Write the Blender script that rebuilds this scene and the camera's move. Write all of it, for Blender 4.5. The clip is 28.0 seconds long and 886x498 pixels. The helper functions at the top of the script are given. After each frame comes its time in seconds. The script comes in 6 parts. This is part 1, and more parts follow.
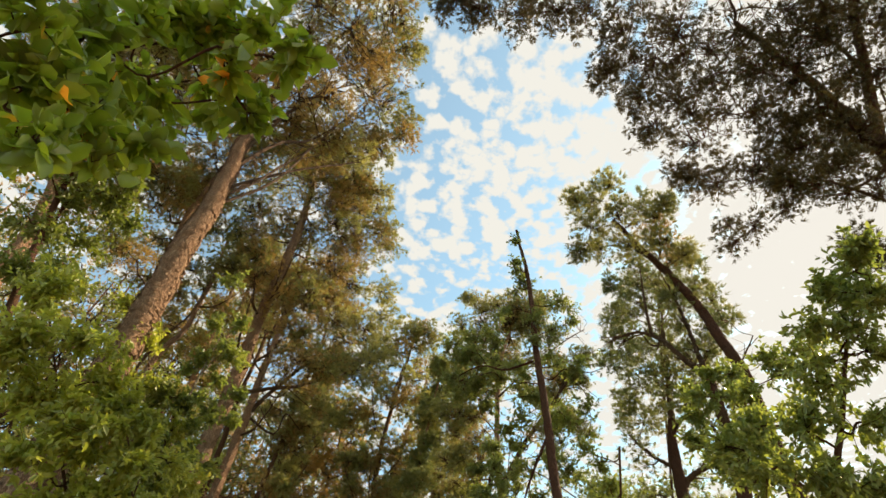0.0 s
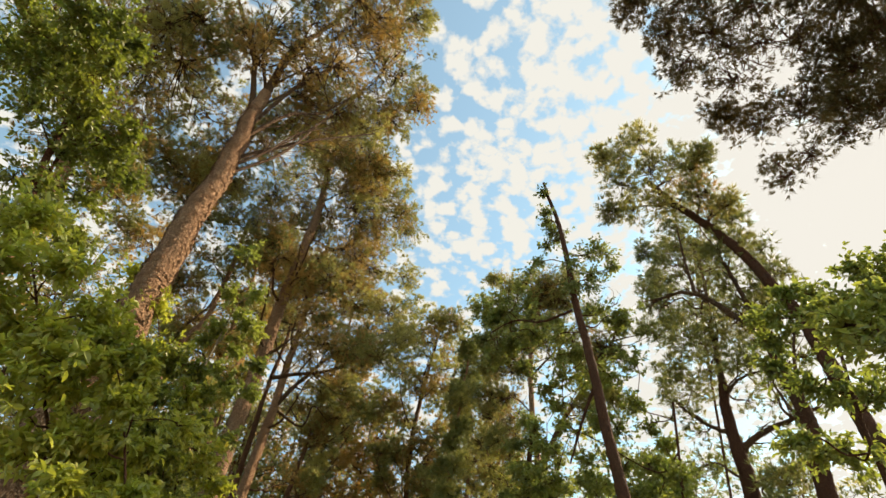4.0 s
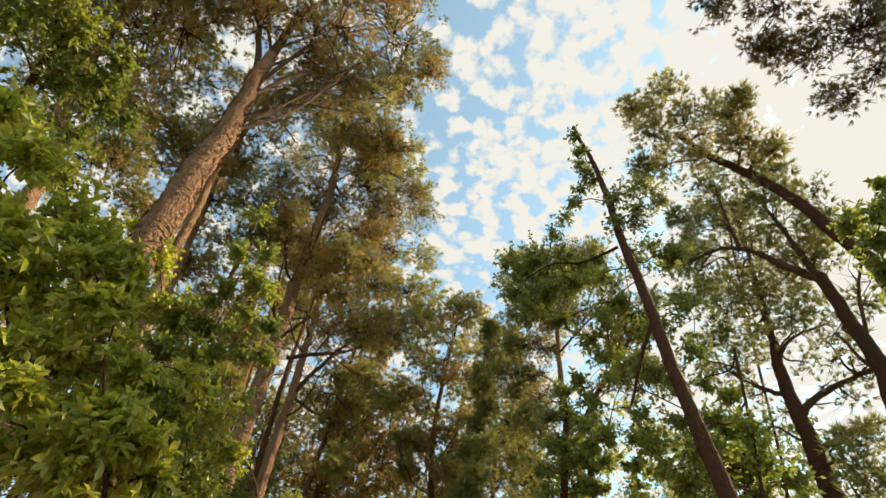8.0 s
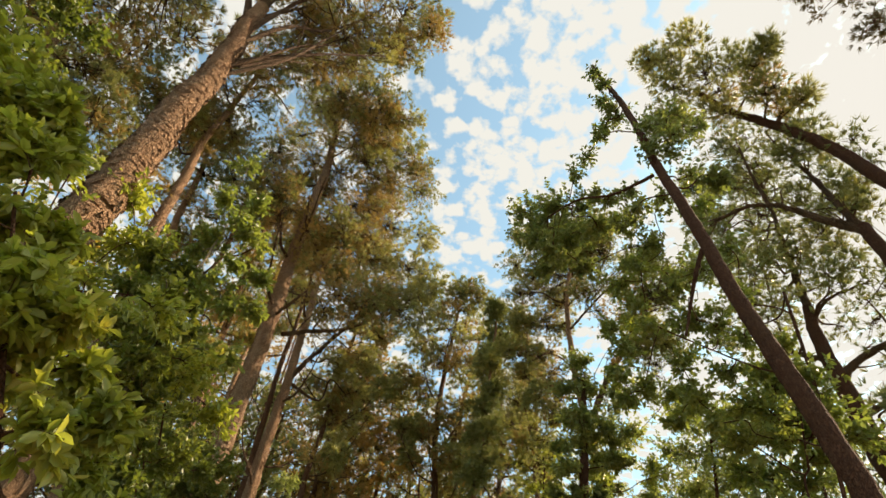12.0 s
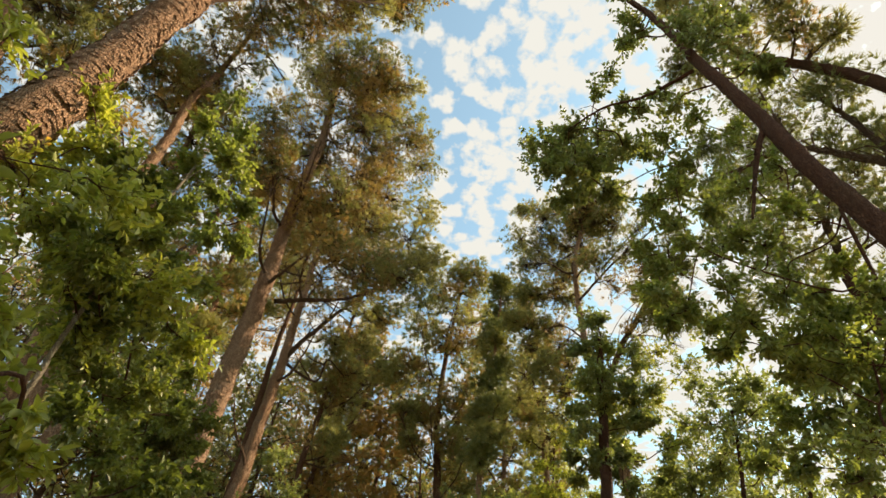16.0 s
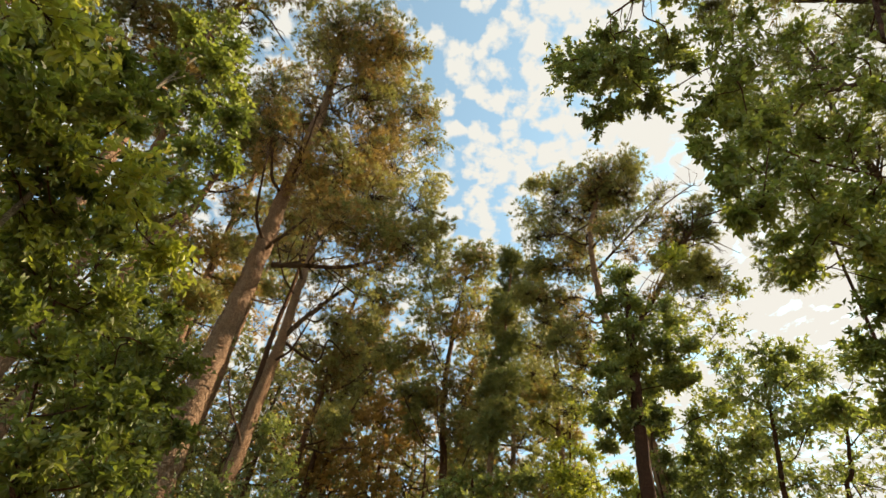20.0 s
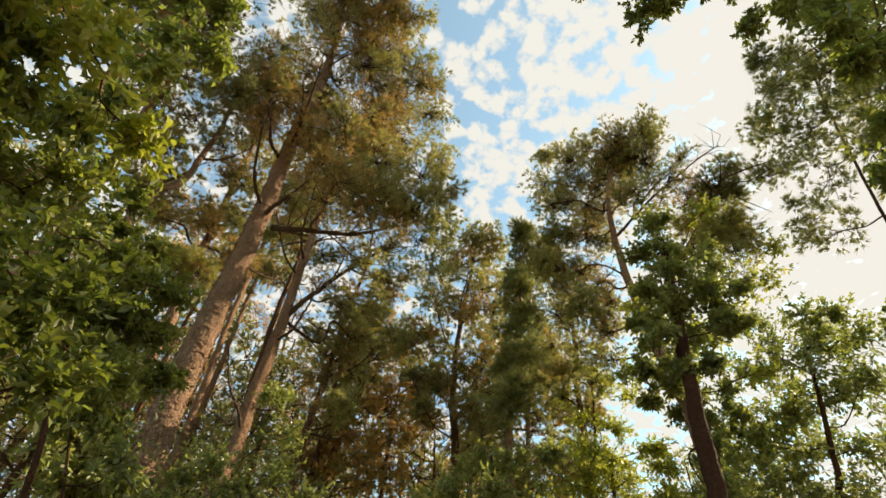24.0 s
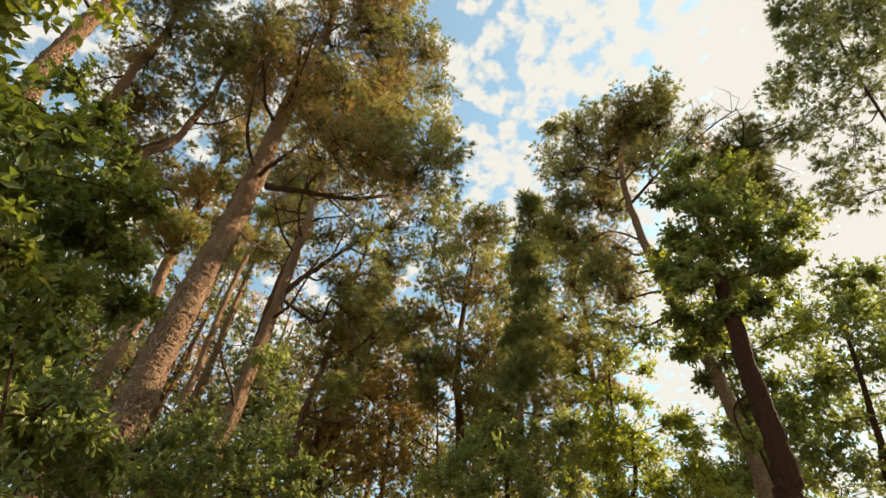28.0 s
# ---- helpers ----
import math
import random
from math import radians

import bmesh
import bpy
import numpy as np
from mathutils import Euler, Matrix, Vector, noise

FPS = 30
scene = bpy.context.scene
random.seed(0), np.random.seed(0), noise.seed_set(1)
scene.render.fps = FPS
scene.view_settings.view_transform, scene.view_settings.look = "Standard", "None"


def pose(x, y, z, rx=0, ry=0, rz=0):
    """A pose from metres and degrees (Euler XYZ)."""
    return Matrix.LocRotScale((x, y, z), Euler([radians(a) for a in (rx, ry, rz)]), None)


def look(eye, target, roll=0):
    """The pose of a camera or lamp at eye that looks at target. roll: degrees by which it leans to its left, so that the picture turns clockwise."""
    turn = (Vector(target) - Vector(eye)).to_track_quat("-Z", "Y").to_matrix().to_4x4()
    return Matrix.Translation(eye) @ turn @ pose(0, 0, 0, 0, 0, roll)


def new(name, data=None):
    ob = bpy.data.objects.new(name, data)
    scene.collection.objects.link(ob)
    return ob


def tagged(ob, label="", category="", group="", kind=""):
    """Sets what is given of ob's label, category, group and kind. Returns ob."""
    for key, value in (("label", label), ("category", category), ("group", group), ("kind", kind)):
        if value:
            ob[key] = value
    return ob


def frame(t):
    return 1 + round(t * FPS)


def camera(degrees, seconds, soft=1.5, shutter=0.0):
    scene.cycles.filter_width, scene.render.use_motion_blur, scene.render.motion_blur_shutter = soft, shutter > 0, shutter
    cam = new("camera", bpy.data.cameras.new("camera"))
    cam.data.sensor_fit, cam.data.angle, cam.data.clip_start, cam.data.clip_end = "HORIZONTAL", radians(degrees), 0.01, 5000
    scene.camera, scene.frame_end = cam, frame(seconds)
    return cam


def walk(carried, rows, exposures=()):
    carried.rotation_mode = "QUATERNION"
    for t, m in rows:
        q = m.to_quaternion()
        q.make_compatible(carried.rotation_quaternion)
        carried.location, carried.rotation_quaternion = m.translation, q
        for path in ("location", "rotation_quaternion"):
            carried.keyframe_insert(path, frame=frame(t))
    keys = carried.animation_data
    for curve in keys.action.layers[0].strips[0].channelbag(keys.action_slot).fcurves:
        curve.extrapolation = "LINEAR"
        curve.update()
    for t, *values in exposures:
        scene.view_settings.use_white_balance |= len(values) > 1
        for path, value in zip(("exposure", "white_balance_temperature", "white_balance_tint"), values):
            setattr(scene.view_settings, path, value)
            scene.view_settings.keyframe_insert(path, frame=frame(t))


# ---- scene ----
cam = camera(81.8, 28.0, 1.5)
METRES, EYE, TILT, LEAN, TURN = 9.0, 1.6, 0.0, 0.0, 0.0
ROWS = [
    (0.0, 0.0, 0.0, 0.0, -4.04, 50.27, -3.36),
    (0.5, 0.0014, 0.0172, -0.0008, -3.57, 50.28, -3.29),
    (1.0, 0.0025, 0.0338, -0.0003, -3.08, 50.27, -3.25),
    (1.5, 0.0023, 0.0499, -0.0003, -2.48, 50.24, -3.29),
    (2.0, 0.0008, 0.0677, -0.0016, -1.91, 50.28, -3.31),
    (2.5, -0.0003, 0.0837, -0.0016, -1.42, 50.28, -3.32),
    (3.0, -0.0006, 0.0996, -0.0022, -1.0, 50.27, -3.31),
    (3.5, 0.0005, 0.1167, -0.0036, -0.61, 50.31, -3.25),
    (5.5, -0.0078, 0.1875, -0.0032, 1.01, 50.28, -3.3),
    (6.0, -0.0112, 0.2041, -0.0035, 1.31, 50.28, -3.26),
    (6.5, -0.0144, 0.222, -0.0036, 1.54, 50.31, -3.2),
    (7.0, -0.018, 0.2396, -0.0025, 1.78, 50.3, -3.15),
    (7.5, -0.0226, 0.2572, -0.0018, 1.99, 50.28, -3.11),
    (8.0, -0.0281, 0.2754, -0.0012, 2.17, 50.28, -3.06),
    (8.5, -0.0331, 0.293, 0.0011, 2.32, 50.25, -3.02),
    (9.0, -0.0367, 0.3109, 0.0024, 2.37, 50.25, -2.9),
    (9.5, -0.039, 0.33, 0.0034, 2.39, 50.29, -2.79),
    (10.0, -0.0418, 0.348, 0.0062, 2.42, 50.25, -2.74),
    (10.5, -0.0449, 0.3653, 0.0071, 2.45, 50.28, -2.68),
    (11.0, -0.0493, 0.3827, 0.0084, 2.44, 50.32, -2.62),
    (11.5, -0.053, 0.3983, 0.0104, 2.41, 50.29, -2.62),
    (12.0, -0.0555, 0.4149, 0.0105, 2.36, 50.34, -2.55),
    (12.5, -0.0564, 0.4324, 0.0104, 2.36, 50.39, -2.48),
    (14.5, -0.072, 0.5034, 0.0083, 2.57, 50.36, -2.29),
    (15.0, -0.073, 0.523, 0.0079, 2.51, 50.39, -2.24),
    (15.5, -0.0734, 0.543, 0.0086, 2.5, 50.43, -2.19),
    (16.0, -0.0747, 0.5625, 0.0098, 2.51, 50.42, -2.2),
    (16.5, -0.0778, 0.5816, 0.0095, 2.53, 50.47, -2.17),
    (17.0, -0.0821, 0.5998, 0.0102, 2.46, 50.49, -2.16),
    (17.5, -0.0855, 0.6184, 0.0116, 2.38, 50.51, -2.17),
    (18.0, -0.0859, 0.6372, 0.0126, 2.32, 50.56, -2.12),
    (18.5, -0.0879, 0.6555, 0.0143, 2.28, 50.58, -2.13),
    (19.0, -0.0926, 0.6739, 0.0139, 2.35, 50.59, -2.14),
    (19.5, -0.0981, 0.6935, 0.0129, 2.44, 50.67, -2.23),
    (20.0, -0.1041, 0.7121, 0.0146, 2.55, 50.69, -2.34),
    (20.5, -0.109, 0.7299, 0.0141, 2.64, 50.71, -2.29),
    (21.0, -0.1108, 0.7494, 0.0141, 2.76, 50.77, -2.22),
    (21.5, -0.1131, 0.7684, 0.015, 2.99, 50.8, -2.23),
    (23.5, -0.1383, 0.8365, 0.0223, 3.32, 50.78, -1.98),
    (24.0, -0.1399, 0.8535, 0.0225, 3.3, 50.84, -1.9),
    (24.5, -0.1422, 0.8685, 0.0242, 3.34, 50.83, -1.89),
    (25.0, -0.1457, 0.8842, 0.0246, 3.38, 50.83, -1.88),
    (25.5, -0.1496, 0.8997, 0.025, 3.39, 50.88, -1.85),
    (26.0, -0.1546, 0.9144, 0.0264, 3.37, 50.89, -1.84),
    (26.5, -0.1578, 0.9297, 0.027, 3.33, 50.89, -1.83),
    (27.0, -0.1593, 0.9461, 0.0271, 3.29, 50.92, -1.75),
    (27.5, -0.1615, 0.9628, 0.0282, 3.32, 50.91, -1.71),
    (28.0, -0.1647, 0.9788, 0.0285, 3.38, 50.9, -1.7),
]
walk(cam, [(t, pose(0, 0, EYE, TILT, LEAN, TURN) @ pose(METRES * x, METRES * y, METRES * z, 90 + pitch, roll, yaw)) for t, x, y, z, yaw, pitch, roll in ROWS],
     exposures=[(0.0, 0.77, 8150, 13), (28.0, 0.77, 8150, 13)])

# ---- world, sun and sky ----
SUN_AZ, SUN_EL = 66.0, 39.0          # degrees: to the right of straight ahead, and above the horizon
SUN_DIR = Vector((math.sin(radians(SUN_AZ)) * math.cos(radians(SUN_EL)), math.cos(radians(SUN_AZ)) * math.cos(radians(SUN_EL)), math.sin(radians(SUN_EL))))


def node(tree, kind, **values):
    n = tree.nodes.new(kind)
    for key, value in values.items():
        n.inputs[key.replace("_", " ")].default_value = value
    return n


def ramp(tree, fac, stops):
    n = tree.nodes.new("ShaderNodeValToRGB")
    while len(n.color_ramp.elements) < len(stops):
        n.color_ramp.elements.new(0.5)
    for el, (at, colour) in zip(n.color_ramp.elements, stops):
        el.position, el.color = at, (*colour, 1)
    tree.links.new(fac, n.inputs[0])
    return n.outputs[0]


def calc(tree, op, a, b=None, c=None, clamp=False):
    n = tree.nodes.new("ShaderNodeMath")
    n.operation, n.use_clamp = op, clamp
    for i, v in enumerate((a, b, c)):
        if isinstance(v, (int, float)):
            n.inputs[i].default_value = v
        elif v is not None:
            tree.links.new(v, n.inputs[i])
    return n.outputs[0]


def mix(tree, fac, a, b, blend="MIX"):
    n = tree.nodes.new("ShaderNodeMix")
    n.data_type, n.blend_type = "RGBA", blend
    for i, v in ((0, fac), (6, a), (7, b)):
        if isinstance(v, (int, float)):
            n.inputs[i].default_value = v
        elif isinstance(v, tuple):
            n.inputs[i].default_value = (*v, 1)
        else:
            tree.links.new(v, n.inputs[i])
    return n.outputs[2]


def make_world():
    world = bpy.data.worlds.new("sky")
    world.use_nodes = True
    scene.world = world
    t = world.node_tree
    t.nodes.clear()
    out, bg = t.nodes.new("ShaderNodeOutputWorld"), t.nodes.new("ShaderNodeBackground")
    sky = t.nodes.new("ShaderNodeTexSky")
    sky.sky_type, sky.sun_disc = "NISHITA", False
    sky.sun_elevation, sky.sun_rotation = radians(SUN_EL), radians(SUN_AZ)
    sky.air_density, sky.dust_density, sky.ozone_density = 1.0, 0.7, 1.2
    # a broken sheet of small clouds at one height
    co = t.nodes.new("ShaderNodeTexCoord").outputs["Generated"]
    sep = t.nodes.new("ShaderNodeSeparateXYZ")
    t.links.new(co, sep.inputs[0])
    up = calc(t, "MAXIMUM", sep.outputs[2], 0.08)
    flat = t.nodes.new("ShaderNodeCombineXYZ")
    t.links.new(calc(t, "DIVIDE", sep.outputs[0], up), flat.inputs[0])
    t.links.new(calc(t, "DIVIDE", sep.outputs[1], up), flat.inputs[1])
    shift = node(t, "ShaderNodeTexNoise", Scale=17.0, Detail=3.0, Roughness=0.6)
    t.links.new(flat.outputs[0], shift.inputs["Vector"])
    bent = mix(t, 0.06, flat.outputs[0], shift.outputs["Color"], "ADD")
    cells = t.nodes.new("ShaderNodeTexVoronoi")
    cells.feature = "SMOOTH_F1"
    cells.inputs["Scale"].default_value, cells.inputs["Smoothness"].default_value = 24.0, 0.25
    t.links.new(bent, cells.inputs["Vector"])
    puffs = node(t, "ShaderNodeTexNoise", Scale=19.0, Detail=5.0, Roughness=0.55)
    banks = node(t, "ShaderNodeTexNoise", Scale=2.2, Detail=2.0, Roughness=0.5)
    for n in (puffs, banks):
        t.links.new(flat.outputs[0], n.inputs["Vector"])
    cover = calc(t, "MULTIPLY_ADD", cells.outputs["Distance"], -0.36, calc(t, "MULTIPLY_ADD", puffs.outputs["Fac"], 0.85, 0.17))
    cover = calc(t, "MULTIPLY_ADD", calc(t, "SUBTRACT", banks.outputs["Fac"], 0.5), 0.4, cover)
    # haze brightens the sky towards the sun
    dot = t.nodes.new("ShaderNodeVectorMath")
    dot.operation = "DOT_PRODUCT"
    t.links.new(co, dot.inputs[0])
    dot.inputs[1].default_value = SUN_DIR
    near = calc(t, "MAXIMUM", dot.outputs["Value"], 0.0)
    haze = calc(t, "POWER", near, 9.0)
    cloud = calc(t, "MULTIPLY_ADD", calc(t, "SUBTRACT", cover, 0.365), 8.0, calc(t, "MULTIPLY", haze, 2.5), clamp=True)
    blue = mix(t, 1.0, sky.outputs[0], (SKY_GAIN * 0.68, SKY_GAIN * 1.0, SKY_GAIN * 0.95), "MULTIPLY")
    blue = mix(t, 0.10, blue, (0.55, 0.58, 0.59))
    white = mix(t, calc(t, "POWER", near, 6.0), (0.462, 0.522, 0.566), (0.478, 0.523, 0.562))
    col = mix(t, cloud, blue, white)
    t.links.new(col, bg.inputs[0])
    bg.inputs[1].default_value = 1.0
    t.links.new(bg.outputs[0], out.inputs[0])


SKY_GAIN = 0.203
make_world()
sun = new("sun", bpy.data.lights.new("sun", "SUN"))
sun.data.energy, sun.data.angle, sun.data.color = 5.0, radians(0.6), (1.0, 0.87, 0.70)
sun.matrix_world = look(SUN_DIR * 60, (0, 0, 0))


# ---- materials ----
def material(name):
    m = bpy.data.materials.new(name)
    m.use_nodes = True
    m.node_tree.nodes.clear()
    return m, m.node_tree


def foliage_material(name, greens, through_colour, gloss, patch=0.35, rough=0.45, single=0.42):
    """Leaf or needle: reflecting and letting light through, varied from leaf to leaf, from limb to limb and in patches."""
    m, t = material(name)
    geo, info, co = t.nodes.new("ShaderNodeNewGeometry"), t.nodes.new("ShaderNodeObjectInfo"), t.nodes.new("ShaderNodeTexCoord")
    patchy = node(t, "ShaderNodeTexNoise", Scale=patch, Detail=3.0)
    t.links.new(geo.outputs["Position"], patchy.inputs["Vector"])
    tuft = node(t, "ShaderNodeTexNoise", Scale=4.5, Detail=2.0)
    t.links.new(geo.outputs["Position"], tuft.inputs["Vector"])
    f = calc(t, "MULTIPLY", geo.outputs["Random Per Island"], single)
    f = calc(t, "MULTIPLY_ADD", calc(t, "SUBTRACT", tuft.outputs["Fac"], 0.5), 0.8 - single, f)
    f = calc(t, "ADD", f, (0.42 - single) / 2)
    f = calc(t, "MULTIPLY_ADD", info.outputs["Random"], 0.26, f)
    f = calc(t, "MULTIPLY_ADD", calc(t, "SUBTRACT", patchy.outputs["Fac"], 0.3), 0.75, f, clamp=True)
    col = ramp(t, f, greens)
    dif, tra = t.nodes.new("ShaderNodeBsdfPrincipled"), t.nodes.new("ShaderNodeBsdfTranslucent")
    t.links.new(col, dif.inputs["Base Color"])
    dif.inputs["Roughness"].default_value = rough
    dif.inputs["Specular IOR Level"].default_value = gloss
    t.links.new(mix(t, 1.0, col, through_colour, "MULTIPLY"), tra.inputs["Color"])
    both, out = t.nodes.new("ShaderNodeAddShader"), t.nodes.new("ShaderNodeOutputMaterial")
    t.links.new(dif.outputs[0], both.inputs[0])
    t.links.new(tra.outputs[0], both.inputs[1])
    t.links.new(both.outputs[0], out.inputs[0])
    return m


def bark_material(name, dark, mid, light, scale, plate, moss=0.0):
    m, t = material(name)
    geo, info = t.nodes.new("ShaderNodeNewGeometry"), t.nodes.new("ShaderNodeObjectInfo")
    mapping = t.nodes.new("ShaderNodeMapping")
    mapping.inputs["Scale"].default_value = (scale, scale, scale * 0.36)
    t.links.new(geo.outputs["Position"], mapping.inputs["Vector"])
    warp = node(t, "ShaderNodeTexNoise", Scale=1.3, Detail=3.0)
    t.links.new(mapping.outputs[0], warp.inputs["Vector"])
    bent = mix(t, 0.8, mapping.outputs[0], warp.outputs["Color"], "ADD")
    cells = t.nodes.new("ShaderNodeTexVoronoi")
    cells.feature = "DISTANCE_TO_EDGE"
    t.links.new(bent, cells.inputs["Vector"])
    tint = t.nodes.new("ShaderNodeTexVoronoi")
    t.links.new(bent, tint.inputs["Vector"])
    fine = node(t, "ShaderNodeTexNoise", Scale=3.0, Detail=7.0, Roughness=0.72)
    t.links.new(mapping.outputs[0], fine.inputs["Vector"])
    broad = node(t, "ShaderNodeTexNoise", Scale=0.9, Detail=3.0)
    t.links.new(geo.outputs["Position"], broad.inputs["Vector"])
    crack = calc(t, "MULTIPLY", cells.outputs["Distance"], plate, clamp=True)
    sep = t.nodes.new("ShaderNodeSeparateColor")
    t.links.new(tint.outputs["Color"], sep.inputs[0])
    tone = calc(t, "MULTIPLY_ADD", sep.outputs[0], 0.35, calc(t, "MULTIPLY", fine.outputs["Fac"], 0.6))
    col = ramp(t, tone, [(0.15, dark), (0.45, mid), (0.8, light)])
    col = mix(t, calc(t, "MULTIPLY", calc(t, "SUBTRACT", 1.0, crack), 0.9), col, tuple(c * 0.75 for c in dark))
    col = mix(t, 0.3, col, ramp(t, info.outputs["Random"], [(0.0, mid), (1.0, light)]))
    flakes = geo.outputs["Random Per Island"]
    col = mix(t, calc(t, "MULTIPLY", flakes, 0.4), col, dark)
    spots = calc(t, "MULTIPLY", calc(t, "SUBTRACT", broad.outputs["Fac"], 0.52), 4.0, clamp=True)
    col = mix(t, calc(t, "MULTIPLY", spots, 0.35), col, tuple(c * 0.7 for c in mid))
    if moss:
        col = mix(t, calc(t, "MULTIPLY", spots, moss), col, (0.07, 0.085, 0.03))
    bsdf, bump, out = t.nodes.new("ShaderNodeBsdfPrincipled"), t.nodes.new("ShaderNodeBump"), t.nodes.new("ShaderNodeOutputMaterial")
    t.links.new(col, bsdf.inputs["Base Color"])
    bsdf.inputs["Roughness"].default_value = 0.88
    bsdf.inputs["Specular IOR Level"].default_value = 0.2
    t.links.new(calc(t, "MULTIPLY_ADD", fine.outputs["Fac"], 0.4, crack), bump.inputs["Height"])
    bump.inputs["Strength"].default_value, bump.inputs["Distance"].default_value = 0.9, 0.03
    t.links.new(bump.outputs[0], bsdf.inputs["Normal"])
    t.links.new(bsdf.outputs[0], out.inputs[0])
    return m


NEEDLE = foliage_material("pine_needles", [(0.0, (0.052, 0.062, 0.030)), (0.35, (0.132, 0.142, 0.064)), (0.68, (0.250, 0.244, 0.108)), (1.0, (0.340, 0.298, 0.140))], (0.9, 0.88, 0.5), 0.12, patch=0.5, single=0.24)
# Backlit shade is put into these needles: dark brown, little light through.
NEEDLE_BACKLIT = foliage_material("backlit_pine_needles", [(0.0, (0.032, 0.034, 0.018)), (0.5, (0.078, 0.070, 0.034)), (1.0, (0.165, 0.122, 0.062))], (0.4, 0.36, 0.22), 0.12, single=0.2)
NEEDLE_INNER = foliage_material("shaded_pine_needles", [(0.0, (0.100, 0.080, 0.038)), (0.45, (0.205, 0.160, 0.070)), (1.0, (0.36, 0.25, 0.115))], (0.85, 0.75, 0.45), 0.1, single=0.26)
NEEDLE_COOL = foliage_material("cool_pine_needles", [(0.0, (0.052, 0.074, 0.040)), (0.5, (0.124, 0.142, 0.064)), (1.0, (0.275, 0.235, 0.098))], (0.8, 0.8, 0.46), 0.15, single=0.16)
NEEDLE_DRY = foliage_material("dry_pine_needles", [(0.0, (0.10, 0.085, 0.038)), (0.4, (0.21, 0.155, 0.062)), (1.0, (0.36, 0.235, 0.105))], (0.85, 0.72, 0.42), 0.1, single=0.16)
LEAF = foliage_material("leaves", [(0.0, (0.055, 0.066, 0.019)), (0.4, (0.132, 0.148, 0.038)), (0.7, (0.180, 0.188, 0.052)), (0.94, (0.250, 0.208, 0.066)), (1.0, (0.33, 0.18, 0.06))], (1.55, 1.6, 0.7), 0.4, 0.8)
LEAF_DEEP = foliage_material("deep_green_leaves", [(0.0, (0.038, 0.050, 0.021)), (0.5, (0.094, 0.112, 0.045)), (1.0, (0.180, 0.182, 0.076))], (1.6, 1.65, 0.85), 0.4, 0.8)
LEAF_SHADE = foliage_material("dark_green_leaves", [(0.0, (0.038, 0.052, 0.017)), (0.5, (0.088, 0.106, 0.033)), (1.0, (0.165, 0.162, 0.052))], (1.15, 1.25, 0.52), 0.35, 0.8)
LEAF_BRIGHT = foliage_material("yellow_green_leaves", [(0.0, (0.046, 0.062, 0.023)), (0.5, (0.108, 0.128, 0.046)), (1.0, (0.190, 0.190, 0.070))], (1.3, 1.4, 0.62), 0.35, 0.8)
LEAF_TAN = foliage_material("tan_leaves", [(0.0, (0.06, 0.055, 0.022)), (0.5, (0.14, 0.115, 0.045)), (1.0, (0.27, 0.19, 0.085))], (1.1, 0.95, 0.5), 0.3, 0.8)
LEAF_TURNING = foliage_material("turning_leaves", [(0.0, (0.045, 0.066, 0.015)), (0.45, (0.088, 0.118, 0.026)), (0.80, (0.140, 0.160, 0.038)), (0.85, (0.38, 0.14, 0.035)), (1.0, (0.44, 0.18, 0.05))], (1.7, 1.8, 0.55), 0.3, 3.0)
PINE_BARK = bark_material("scaly_pine_bark", (0.12, 0.062, 0.036), (0.40, 0.235, 0.138), (0.66, 0.44, 0.29), 8.5, 6.0)
GREY_BARK = bark_material("ridged_brown_pine_bark", (0.13, 0.072, 0.044), (0.42, 0.262, 0.165), (0.64, 0.44, 0.295), 9.5, 6.0)
LIMB_BARK = bark_material("limb_bark", (0.06, 0.035, 0.022), (0.15, 0.09, 0.055), (0.30, 0.19, 0.12), 22.0, 8.0)
TWIG_BARK = bark_material("brown_twig_bark", (0.045, 0.025, 0.015), (0.115, 0.064, 0.038), (0.22, 0.135, 0.08), 30.0, 9.0)
RUSSET_BARK = bark_material("russet_bark", (0.06, 0.028, 0.016), (0.18, 0.088, 0.050), (0.32, 0.175, 0.105), 12.0, 7.0)
# Reddish broadleaf bark; on the right-hand pines it also paints their backlit silhouettes.
DARK_BARK = bark_material("dark_reddish_bark", (0.048, 0.020, 0.012), (0.12, 0.052, 0.030), (0.21, 0.10, 0.062), 18.0, 8.0, 0.25)
PALE_BARK = bark_material("pale_sapling_bark", (0.16, 0.13, 0.09), (0.32, 0.27, 0.19), (0.46, 0.40, 0.30), 20.0, 9.0)


